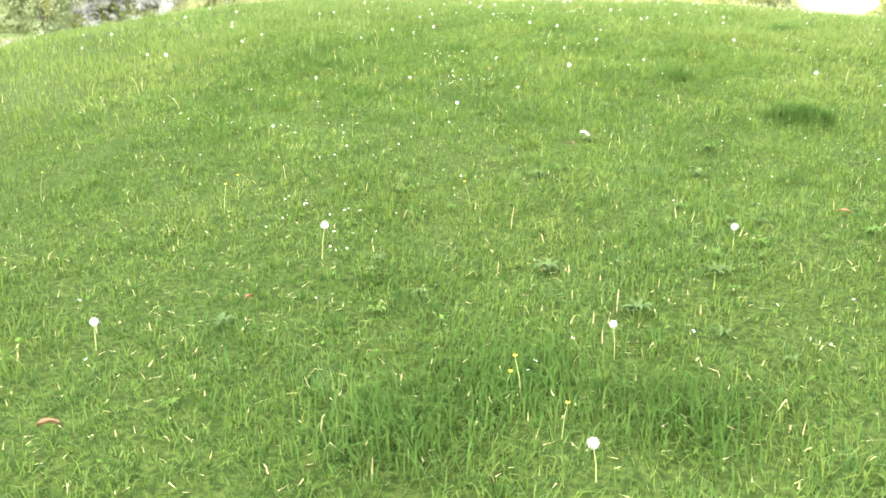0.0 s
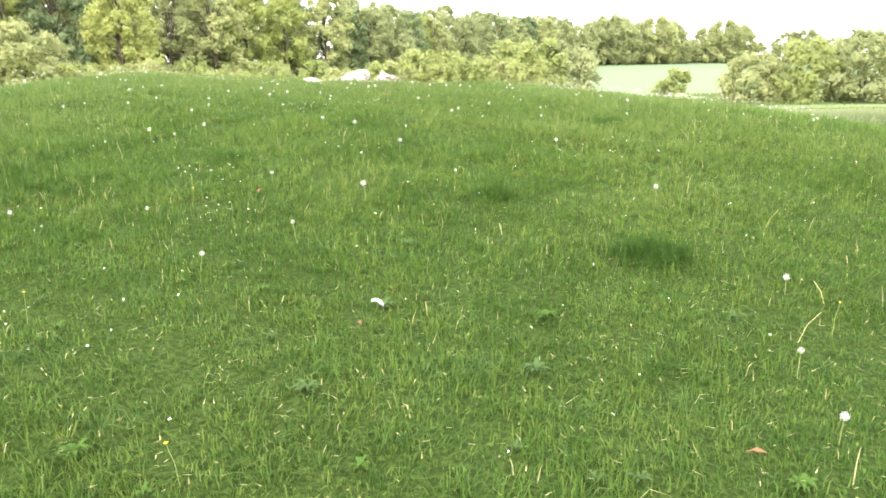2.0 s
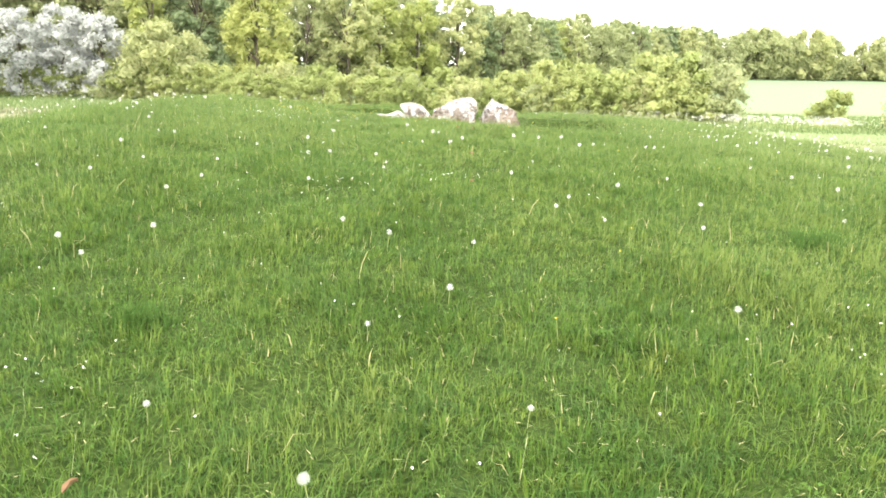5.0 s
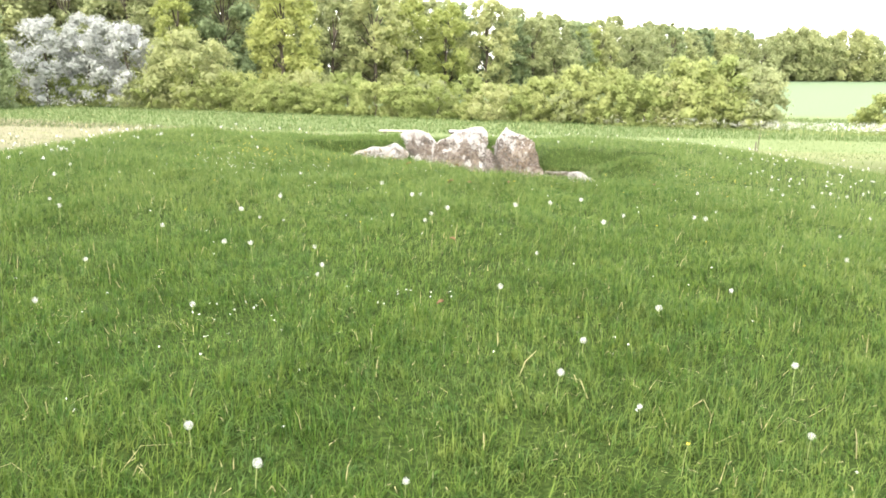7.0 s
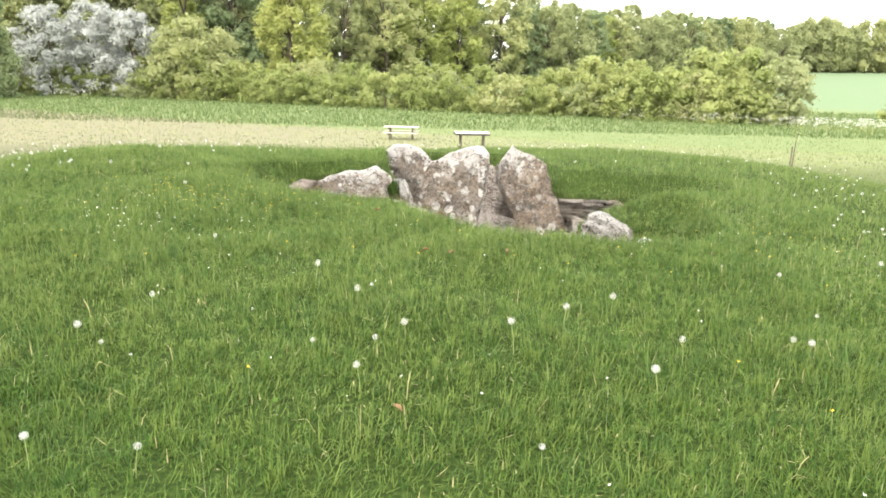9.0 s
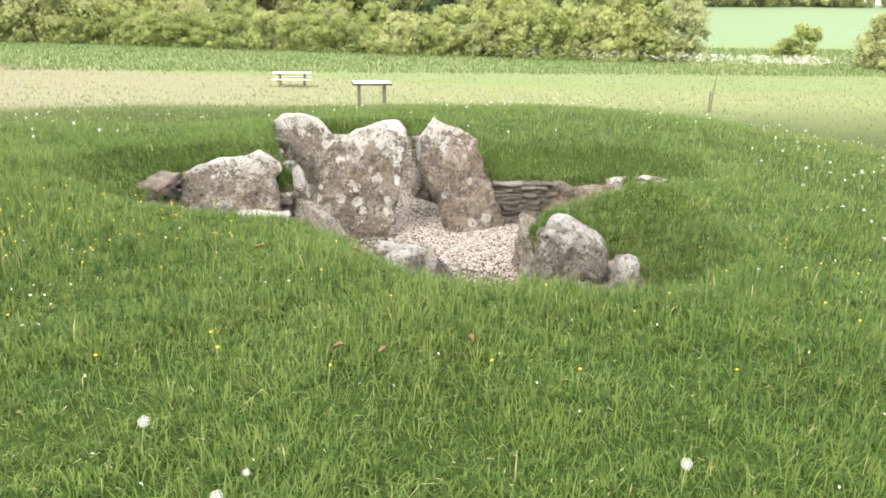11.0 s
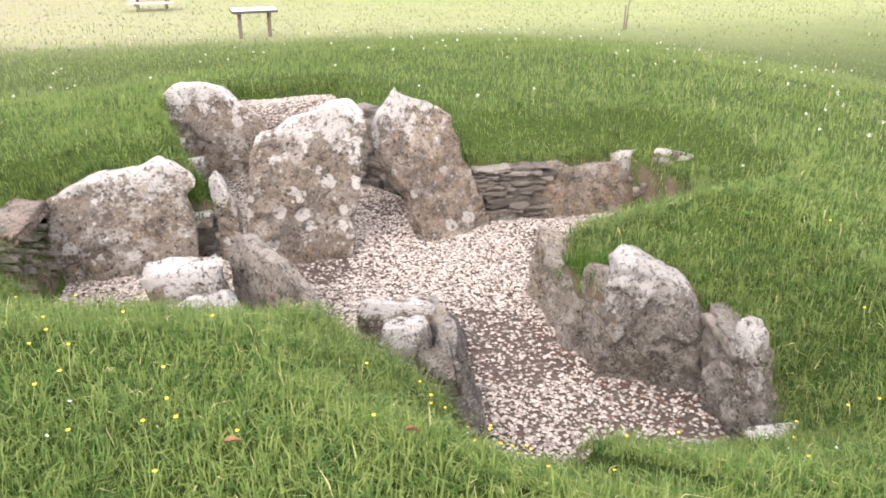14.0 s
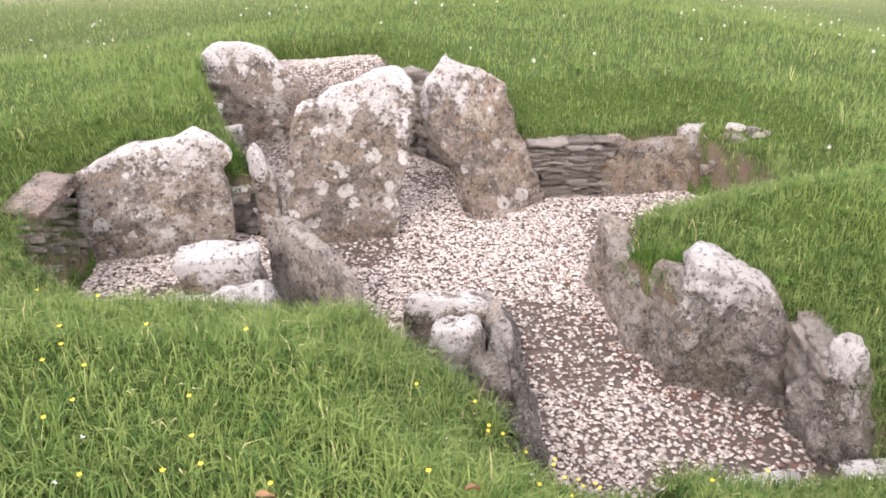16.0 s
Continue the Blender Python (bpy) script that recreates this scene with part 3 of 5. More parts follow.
slab("standing_stone", "narrow grey slab set edge-on behind a squat block", (3.62, 17.62), (3.64, 17.26), 0.5, 4,
     [(0.0, -0.2), (-0.02, 0.42), (0.05, 0.54), (0.2, 0.58), (0.34, 0.56), (0.38, -0.2)], 0.14, M_STONE_PLAIN, 6, 0.04)
slab("standing_stone", "low grey slab lining the passage below the turf", (3.68, 18.42), (3.58, 17.62), 0.5, 4,
     [(0.0, -0.2), (-0.02, 0.36), (0.05, 0.50), (0.20, 0.50), (0.45, 0.42), (0.72, 0.38), (0.84, 0.30), (0.85, -0.2)], 0.13, M_STONE_PLAIN, 7, 0.05)
slab("standing_stone", "narrow grey pointed slab with a white lichened tip", (3.98, 16.82), (4.05, 16.16), 0.5, 5,
     [(0.0, -0.2), (0.03, 0.26), (0.09, 0.48), (0.15, 0.60), (0.23, 0.55), (0.28, 0.38), (0.42, 0.24), (0.56, 0.13), (0.64, 0.0), (0.64, -0.2)], 0.15, M_STONE_MOSSY, 8, 0.055)
slab("standing_stone", "slim pale upright slab edging a side chamber", (1.60, 19.36), (1.82, 19.30), 0.55, 3,
     [(0.05, -0.2), (0.04, 0.30), (-0.01, 0.62), (0.05, 0.68), (0.13, 0.50), (0.20, 0.36), (0.20, -0.2)], 0.12, M_STONE, 10, 0.02)
slab("standing_stone", "low brown slab at the back of a side chamber", (4.29, 19.66), (5.10, 19.60), 0.5, 6,
     [(0.0, -0.2), (0.0, 0.36), (0.06, 0.46), (0.18, 0.47), (0.26, 0.41), (0.50, 0.43), (0.74, 0.44), (0.84, 0.34), (0.88, -0.2)], 0.16, M_STONE_OCHRE, 11, 0.03)
slab("standing_stone", "smooth grey slab tilted beside low blocks", (1.68, 18.52), (2.10, 17.92), 0.5, 6,
     [(0.0, -0.2), (-0.02, 0.52), (0.04, 0.58), (0.20, 0.54), (0.45, 0.46), (0.66, 0.34), (0.72, 0.10), (0.72, -0.2)], 0.13, M_STONE_PLAIN, 12, 0.025)
slab("standing_stone", "low lichened slab edging the sunken passage", (2.80, 16.76), (2.99, 17.94), 0.5, 20,
     [(0.0, -0.2), (0.0, 0.14), (0.10, 0.20), (0.34, 0.27), (0.60, 0.34), (0.90, 0.39), (1.05, 0.40), (1.12, 0.22), (1.12, -0.2)], 0.11, M_STONE_DULL, 13, 0.04)


def boulder(name, label, x, y, z, sx, sy, sz, turn, mat, seed, rough=0.12):
    """A rounded, faceted block; (x, y, z) is the middle of its top."""
    r = random.Random(seed * 31 + 5)
    bm = bmesh.new()
    for cx in (-1, 1):
        for cy in (-1, 1):
            for cz in (-1, 1):
                bm.verts.new((cx * r.uniform(0.62, 1.0), cy * r.uniform(0.62, 1.0), cz * r.uniform(0.72, 1.0)))
    for k in range(7):
        a, h = r.uniform(0, 6.283), r.uniform(-0.9, 0.9)
        bm.verts.new((math.cos(a) * r.uniform(0.9, 1.08), math.sin(a) * r.uniform(0.9, 1.08), h))
    hull = bmesh.ops.convex_hull(bm, input=bm.verts[:])
    loose = [q for q in hull["geom_interior"] if isinstance(q, bmesh.types.BMVert)]
    bmesh.ops.delete(bm, geom=loose, context="VERTS")
    bmesh.ops.bevel(bm, geom=bm.edges[:], offset=0.07, segments=2, affect="EDGES")
    bmesh.ops.triangulate(bm, faces=bm.faces[:])
    bmesh.ops.subdivide_edges(bm, edges=[e for e in bm.edges if e.calc_length() > 0.25], cuts=4, use_grid_fill=True)
    bmesh.ops.triangulate(bm, faces=bm.faces[:])
    off = Vector((seed * 5.1, seed * 2.3, seed))
    for v in bm.verts:
        v.co += noise.noise_vector(v.co * 2.0 + off) * rough * 0.6 + noise.noise_vector(v.co * 6.5 + off) * rough * 0.4
        v.co = Vector((v.co.x * sx / 2, v.co.y * sy / 2, v.co.z * sz / 2))
    me = bpy.data.meshes.new(name)
    bm.to_mesh(me)
    bm.free()
    me.materials.append(mat)
    me.polygons.foreach_set("use_smooth", np.ones(len(me.polygons), bool))
    ob = new(name, me)
    ob.matrix_basis = pose(x, y, z - sz / 2, 9 * math.sin(seed * 2.3), 8 * math.cos(seed * 1.7), turn)
    return tagged(ob, label, "stone block", "fallen blocks of the chamber")


boulder("stone_block", "low lichened block in front of a wide slab", 1.44, 18.30, 1.06, 0.46, 0.30, 0.60, -8, M_STONE, 1, 0.24)
boulder("stone_block", "white lichen-crusted block half sunk in turf", 1.52, 17.96, 0.98, 0.44, 0.34, 0.54, -14, M_PALE, 2, 0.26)
boulder("stone_block", "flat pale block sunk at the edge of the turf", 1.22, 17.92, 0.93, 0.36, 0.24, 0.46, 12, M_PALE, 3)
boulder("stone_block", "flat-topped grey block beside the passage", 2.58, 17.74, 0.93, 0.54, 0.22, 0.48, -10, M_STONE, 4)
boulder("stone_block", "bright white lichened block at the turf edge", 2.54, 17.42, 0.95, 0.28, 0.28, 0.42, -20, M_PALE, 5, 0.24)
boulder("stone_block", "grey lichened block on the passage edge", 2.68, 17.22, 0.84, 0.18, 0.34, 0.44, 10, M_STONE_MOSSY, 6)
boulder("stone_block", "flat pale slab at the head of the passage", 3.40, 16.33, 0.72, 0.66, 0.17, 0.28, -5, M_PALE, 8)
boulder("stone_block", "flat pale slab at the foot of a pointed stone", 3.98, 16.22, 0.78, 0.30, 0.16, 0.26, -24, M_PALE, 9)
boulder("stone_block", "small pale stone on the bank beside the tall slab", 1.38, 20.55, 1.20, 0.16, 0.14, 0.22, 50, M_PALE, 11)
boulder("stone_block", "small flat pale stone set in the bank", 1.50, 20.15, 1.14, 0.24, 0.16, 0.20, 20, M_PALE, 10)
boulder("stone_block", "small grey stone in the drystone gap", 1.54, 19.34, 0.98, 0.18, 0.14, 0.12, 0, M_STONE, 12)
boulder("stone_block", "pale stone poking from the turf above the wall", 5.12, 19.76, land_at(5.12, 19.76) + 0.035, 0.26, 0.15, 0.22, 30, M_PALE, 13)
boulder("stone_block", "reddish flat capping stone on a tumbled wall head", 0.45, 18.96, 1.21, 0.28, 0.56, 0.10, -16, M_RED, 14, 0.26)

r3 = random.Random(5)
for k in range(10):          # rubble where the ruined wall runs out into the turf
    q = r3.random()
    x, y = 5.02 + 0.42 * q + r3.uniform(-0.06, 0.06), 19.66 - 0.42 * q + r3.uniform(-0.14, 0.14)
    w = r3.uniform(0.07, 0.17)
    boulder("rubble_stone", "small angular stone lying where a drystone wall has tumbled", x, y, max(land_at(x, y), 0.74) + 0.02, w, w * 0.7, 0.10, r3.uniform(0, 180), r3.choice((M_COURSE, M_STONE_DULL, M_STONE_BROWN)), 40 + k)

# ---------- drystone walling ----------
PIECES = []
for i in range(6):
    bm = bmesh.new()
    bmesh.ops.create_cube(bm, size=1.0)
    bmesh.ops.subdivide_edges(bm, edges=[e for e in bm.edges if abs(e.verts[0].co.x - e.verts[1].co.x) > 0.5], cuts=2, use_grid_fill=True)
    for v in bm.verts:
        v.co += noise.noise_vector(v.co * 2.2 + Vector((i * 7.0, 0, 0))) * 0.30
    me = bpy.data.meshes.new("drystone_piece")
    bm.to_mesh(me)
    bm.free()
    me.materials.append(M_COURSE)
    PIECES.append(me)


def drystone(label, p0, p1, z0, z1, slope=0.0, course=0.045, depth=0.16, tilt=0.0):
    """A run of thin courses from p0 to p1, each stone an object of its own."""
    wall = tagged(new("drystone_wall"), label, "drystone wall", "drystone walls of the chamber")
    length = math.hypot(p1[0] - p0[0], p1[1] - p0[1])
    yaw = math.degrees(math.atan2(p1[1] - p0[1], p1[0] - p0[0]))
    wall.matrix_basis = pose(p0[0], p0[1], z0, 0, 0, yaw)
    z = 0.0
    while z < z1 - z0:
        h = course * random.uniform(0.55, 1.25)
        x = random.uniform(-0.08, 0.0)
        while x < length - slope * z:
            w = random.uniform(0.07, 0.22)
            m = pose(x + w / 2, depth / 2 + random.uniform(-0.03, 0.03), z + h / 2, 0, tilt + random.uniform(-7, 7), random.uniform(-9, 9))
            ob = child("stone", random.choice(PIECES), wall, m=m @ Matrix.Diagonal((w * random.uniform(0.86, 1.0), depth, h * random.uniform(0.62, 0.88), 1)))
            x += w
        z += h
    return wall


drystone("thin-coursed grey drystone wall between two slabs", (3.74, 19.74), (4.27, 19.66), 0.48, 0.95, course=0.036)
drystone("ruined thin-coursed drystone wall running into the turf", (5.12, 19.60), (5.36, 19.18), 0.50, 0.94, slope=0.5, course=0.038, tilt=9)
drystone("small drystone infill below the turf", (1.47, 19.34), (1.60, 19.34), 0.60, 0.98)
drystone("tumbled drystone end wall with slanting slabs", (0.47, 18.52), (0.60, 19.14), 0.60, 1.10, tilt=24)
drystone("drystone side of the entrance", (2.98, 21.0), (3.26, 20.55), 0.50, 1.22)
drystone("drystone infill between squat stones", (4.09, 17.01), (4.04, 16.80), 0.50, 0.98, course=0.036, depth=0.12, tilt=8)


# ---------- trees, shrubs and hedge ----------
def leaf_cards(centres, radii, per, size, squash=0.8, single=False):
    """Diamond-shaped leaf sprays on the outer part of each clump."""
    n = len(centres) * per
    c = np.repeat(np.asarray(centres, float), per, 0)
    r = np.repeat(np.asarray(radii, float), per)
    d = rng.normal(size=(n, 3))
    d /= np.linalg.norm(d, axis=1)[:, None]
    reach = rng.uniform(0.35, 1.25, n)
    p = c + d * (r * reach)[:, None] * np.array([1, 1, squash])
    nrm = d + rng.normal(scale=0.60, size=(n, 3)) + np.array([0, 0, 0.40])
    nrm /= np.linalg.norm(nrm, axis=1)[:, None]
    u = np.cross(nrm, rng.normal(size=(n, 3)))
    u /= np.linalg.norm(u, axis=1)[:, None]
    v = np.cross(nrm, u)
    s = (size * rng.uniform(0.5, 1.2, n) * (1.42 - 0.55 * reach))[:, None]
    k = rng.uniform(0.35, 0.7, n)[:, None]
    if single:
        return np.stack([p - u * s, p + u * s * 0.7 - v * s * k, p + u * s * 0.5 + v * s * k * 1.3], 1).reshape(-1, 3), np.arange(3 * n).reshape(-1, 3)
    verts = np.stack([p - u * s, p - v * s * k + nrm * s * 0.2, p + u * s * 1.1, p + v * s * k + nrm * s * 0.15], 1).reshape(-1, 3)
    i = 4 * np.arange(n)
    return verts, np.concatenate([np.stack([i, i + 1, i + 2], 1), np.stack([i, i + 2, i + 3], 1)])


ICO = bmesh.new()
bmesh.ops.create_icosphere(ICO, subdivisions=1, radius=1.0)
ICO_V = np.array([v.co[:] for v in ICO.verts])
ICO_F = np.array([[v.index for v in f.verts] for f in ICO.faces])
ICO.free()


def leaf_masses(centres, radii, share=0.45):
    """Rough inner masses of dense foliage, one to a clump."""
    n, k = len(centres), len(ICO_V)
    v = ICO_V[None] * (np.asarray(radii)[:, None, None] * share) * rng.uniform(0.72, 1.25, (n, k, 1)) * np.array([1, 1, 0.8])
    v = v + np.asarray(centres)[:, None, :]
    return v.reshape(-1, 3), (ICO_F[None] + k * np.arange(n)[:, None, None]).reshape(-1, 3)


def tree(name, label, category, height, spread, leaf_mat, seed, group, clumps=60, per=44, size=0.34, foot=0.12, lean=0.0, flat=1.0):
    """Tapered trunk with limbs; a crown of many leaf sprays in uneven clumps."""
    r = np.random.default_rng(seed)
    thing = tagged(new(name), label, category, group)
    trunk = [np.array([lean * height * 0.25 * (k / 5) ** 2 + r.normal() * 0.05 * k, r.normal() * 0.05 * k, height * 0.72 * k / 5]) for k in range(6)]
    rad = [0.022 * height * (1 - 0.16 * k) for k in range(6)]
    pieces = [tube(trunk, rad, 8)]
    centres, radii = [], []
    for k in range(clumps):
        h = foot + (1 - foot) * (k + r.random()) / clumps
        bell = max(0.30, math.sqrt(max(0.0, 1 - ((h - 0.42) / 0.62) ** 2)))
        w = 2 * math.pi * r.random()
        q = spread * bell * (0.35 + 0.65 * math.sqrt(r.random())) * r.uniform(0.8, 1.12)
        c = np.array([q * math.cos(w) + lean * height * 0.3 * h, q * math.sin(w), height * (h * 0.97) * flat])
        centres.append(c)
        radii.append(spread * r.uniform(0.20, 0.38) * (1.15 - 0.45 * h))
        if k % 4 == 0 and category == "tree":
            s = trunk[1 + min(4, int(h * 4))]
            m = (s + c) / 2 + np.array([0, 0, 0.05 * height])
            pieces.append(tube([s, m, c], [0.006 * height, 0.004 * height, 0.0015 * height], 5))
    v, f = merge(pieces)
    child("trunk", big_mesh("trunk", v, f, M_BARK, True), thing)
    v, f = merge([leaf_cards(centres, radii, 2 * per, size, 0.8, True), leaf_masses(centres, radii)])
    child("crown", big_mesh("crown", v, f, leaf_mat), thing)
    return thing


def settle(ob, x, y, turn=0.0, s=1.0, sink=0.1):
    ob.matrix_basis = pose(x, y, land_at(x, y) - sink, 0, 0, turn) @ Matrix.Diagonal((s, s, s, 1))
    return ob


def copy_settled(ob, x, y, turn, s):
    c = copy_thing(ob, pose(x, y, land_at(x, y) - 0.1, 0, 0, turn))
    c.scale = (s, s, s)
    return c


WOODS = "trees of the woodland edge"
oaks = [tree("tree", lab, "tree", 15.0, sp, mat, 20 + i, WOODS, 76, 38, 0.33, 0.04, 0.05)
        for i, (lab, sp, mat) in enumerate((("tall broadleaf tree in fresh green leaf", 4.6, M_WOOD), ("tall broadleaf tree with dense dark green crown", 4.2, M_DARKLEAF),
                                            ("tall broadleaf tree in yellow-green young leaf", 4.0, M_YELLOW), ("broad mid-green broadleaf tree with uneven crown", 5.2, M_WOOD),
                                            ("slender broadleaf tree in fresh spring leaf", 3.5, M_WOOD)))]
windblown = tree("tree", "far windswept tree on the field edge", "tree", 12.0, 6.6, M_WOOD, 40, WOODS, 70, 46, 0.42, 0.0, 0.30)
LINE = np.array([(-70, 98), (-40, 112), (-2, 128), (24, 150), (46, 178), (74, 212), (100, 240)], float)
seg = np.linalg.norm(np.diff(LINE, axis=0), axis=1)
along = np.concatenate([[0], np.cumsum(seg)])
used = set()
r2 = random.Random(11)
for row in range(3):
    s = 1.5 * row
    while s < (along[-1], along[-1], 95.0)[row]:
        x, y = np.interp(s, along, LINE[:, 0]), np.interp(s, along, LINE[:, 1])
        x, y = x + r2.uniform(-1.2, 1.2) - 3.2 * row, y + r2.uniform(-1.5, 1.5) + 6.5 * row
        size = (1.28 - 0.42 * min(1.0, s / 110)) * r2.uniform(0.92, 1.10) * (1 + 0.05 * row)
        k = r2.choice((0, 0, 1, 2, 3, 4, 0, 3)) if row == 0 else r2.choice((0, 1, 1, 3))
        turn = r2.uniform(0, 360)
        if k not in used:
            used.add(k)
            settle(oaks[k], x, y, turn, size)
        else:
            copy_settled(oaks[k], x, y, turn, size)
        s += r2.uniform(5.0, 7.4)
far = [(104, 244, 0.95), (108, 246, 1.05), (145, 262, 0.55), (173, 264, 0.5), (195, 262, 0.45), (222, 256, 0.75), (232, 252, 0.8), (112, 248, 1.0), (119, 251, 0.9), (127, 252, 1.05), (135, 258, 0.95), (152, 262, 0.85), (158, 262, 1.0), (165, 264, 0.9), (184, 262, 0.75),
       (188, 258, 0.8), (203, 262, 0.62), (212, 258, 0.7)]
for i, (x, y, s) in enumerate(far):
    if i == 0:
        settle(windblown, x, y, 0, 1.2 * s)
    else:
        copy_settled(windblown, x, y, r2.uniform(-14, 14), 1.2 * s)

# trees and bushes before the wood at its near end
yellow = tree("tree", "tall tree in bright yellow-green young leaf before the wood", "tree", 15.5, 3.9, M_YELLOW, 51, "", 90, 56, 0.30, 0.06)
settle(yellow, -15.4, 104, 30)
settle(tree("tree", "dark green tree with layered branches at the wood edge", "tree", 17.0, 4.6, M_DARKLEAF, 53, "", 74, 60, 0.32, 0.10), -24.5, 112, 0)
settle(tree("tree", "young yellow-green tree rising behind a round bush", "tree", 16.0, 2.8, M_YELLOW, 54, "", 60, 50, 0.30, 0.2), -29.0, 108, 0)
settle(tree("bush", "large dome-shaped green bush at the hedge", "bush", 8.4, 4.9, M_WOOD, 55, "", 76, 60, 0.26, 0.0), -24.2, 97, 0)
settle(tree("tree", "dense dark green tree standing beside the white blossom", "tree", 10.5, 3.6, M_DARKLEAF, 56, "", 60, 60, 0.28, 0.0), -42.6, 88, 0)
for i, (x, y, h, w) in enumerate(((-40.0, 97, 9.4, 3.6), (-35.8, 98, 10.0, 3.4), (-31.6, 98, 9.2, 3.0))):
    settle(tree("blossom_bush", "hawthorn thick with white blossom at the field edge", "bush", h, w, M_BLOSSOM, 60 + i, "white blossoming bushes", 62, 64, 0.22, 0.10), x, y, 40 * i)

# hedge of separate shrubs along the field
HEDGE = "shrubs of the field hedge"
shrubs = [tree("shrub", lab, "shrub", 3.6, sp, mat, 70 + i, HEDGE, 36, 42, 0.17, 0.0)
          for i, (lab, sp, mat) in enumerate((("leafy hedge shrub in fresh green", 2.4, M_SHRUB), ("leafy hedge shrub with upright shoots", 2.0, M_SHRUB),
                                              ("low spreading yellow-green hedge shrub", 2.7, M_SHRUB), ("dense mid-green hedge shrub", 2.3, M_WOOD)))]
HL = np.array([(-52, 93), (-39, 98.5), (-20, 92.5), (-3, 86.5), (12, 81), (21, 78), (27.5, 75.5), (30.8, 76.4)], float)
hal = np.concatenate([[0], np.cumsum(np.linalg.norm(np.diff(HL, axis=0), axis=1))])
used = set()
for row in range(2):
    s = 0.9 * row
    while s < hal[-1]:
        x, y = np.interp(s, hal, HL[:, 0]) + r2.uniform(-0.5, 0.5), np.interp(s, hal, HL[:, 1]) + r2.uniform(-0.7, 0.7) + 2.6 * row
        grow = 1.0 + 0.38 * float(smoothstep(8, 24, np.float64(x)))
        size = grow * r2.uniform(0.72, 1.12) * (1.12 if row else 0.9)
        k = r2.choice((0, 1, 2, 3, 0, 1))
        turn = r2.uniform(0, 360)
        if k not in used:
            used.add(k)
            settle(shrubs[k], x, y, turn, size)
        else:
            copy_settled(shrubs[k], x, y, turn, size)
        s += r2.uniform(2.0, 3.1)
settle(tree("bush", "small round yellow-green bush standing alone", "bush", 3.2, 1.9, M_SHRUB, 81, "", 34, 50, 0.2, 0.0), 38.6, 72.5)
for i, (x, y, h, w) in enumerate(((44.5, 69.0, 4.4, 3.0), (48.5, 66.5, 5.6, 3.4), (52.5, 64.0, 6.4, 3.8), (57.0, 62.0, 6.8, 4.0))):
    settle(tree("bush", "large spreading green bush at the field edge", "bush", h, w, M_SHRUB if i % 2 else M_WOOD, 84 + i, "bushes beside the crop field", 60, 56, 0.22, 0.0), x, y)

# cow parsley along the hedge foot
cl = []
for cx, cy, rx, ry, n in ((24.0, 73.5, 4.0, 1.0, 80), (29.5, 70.0, 4.5, 1.6, 130), (36.5, 68.5, 2.6, 1.4, 200), (33.0, 67.5, 4.5, 1.2, 120), (-36.0, 92.0, 3.0, 1.4, 110), (18.0, 76.5, 2.0, 0.6, 30)):
    p = rng.normal(size=(n, 2)) * (rx * 0.5, ry * 0.5) + (cx, cy)
    for x, y in p:
        cl.append((x, y, land_at(x, y) + rng.uniform(0.35, 0.95)))
v, f = leaf_cards(cl, np.full(len(cl), 0.22), 7, 0.034, 0.6)
tagged(new("cow_parsley", big_mesh("cow_parsley", v, f, M_WHITE)), "white cow parsley in flower at the hedge foot", "wild flowers", kind="stuff")
st = np.array([(x, y, land_at(x, y) - 0.05) for x, y, _ in cl])
tip = np.array(cl)
v = np.stack([st + (0.012, 0, 0), st - (0.012, 0, 0), tip], 1).reshape(-1, 3)
tagged(new("cow_parsley_stems", big_mesh("cow_parsley_stems", v, np.arange(len(v)).reshape(-1, 3), M_STALK)), "green stems of cow parsley", "wild flowers", kind="stuff")

# ---------- meadow furniture ----------
def lectern_board(x, y):
    z = land_at(x, y)
    ob = tagged(new("information_board"), "low timber information board with a pale sloping panel on two posts", "information board")
    ob.matrix_basis = pose(x, y, z, 0, 0, 6)
    for sx in (-0.36, 0.36):
        part("post", board_bm(0.085, 0.085, 0.86, Matrix.Translation((sx, 0, 0.19))), M_TIMBER, ob)
        part("bracket", board_bm(0.05, 0.34, 0.05, pose(sx, 0.0, 0.58, 4, 0, 0)), M_TIMBER, ob)
    top = part("top", board_bm(1.10, 0.46, 0.06, pose(0, 0.0, 0.645, 4, 0, 0)), M_DARKWOOD, ob, "dark timber frame")
    part("panel", board_bm(1.06, 0.42, 0.010, pose(0, -0.002, 0.679, 4, 0, 0), 0.002), M_PANEL, top, "pale printed panel")
    return ob


lectern_board(3.08, 34.6)


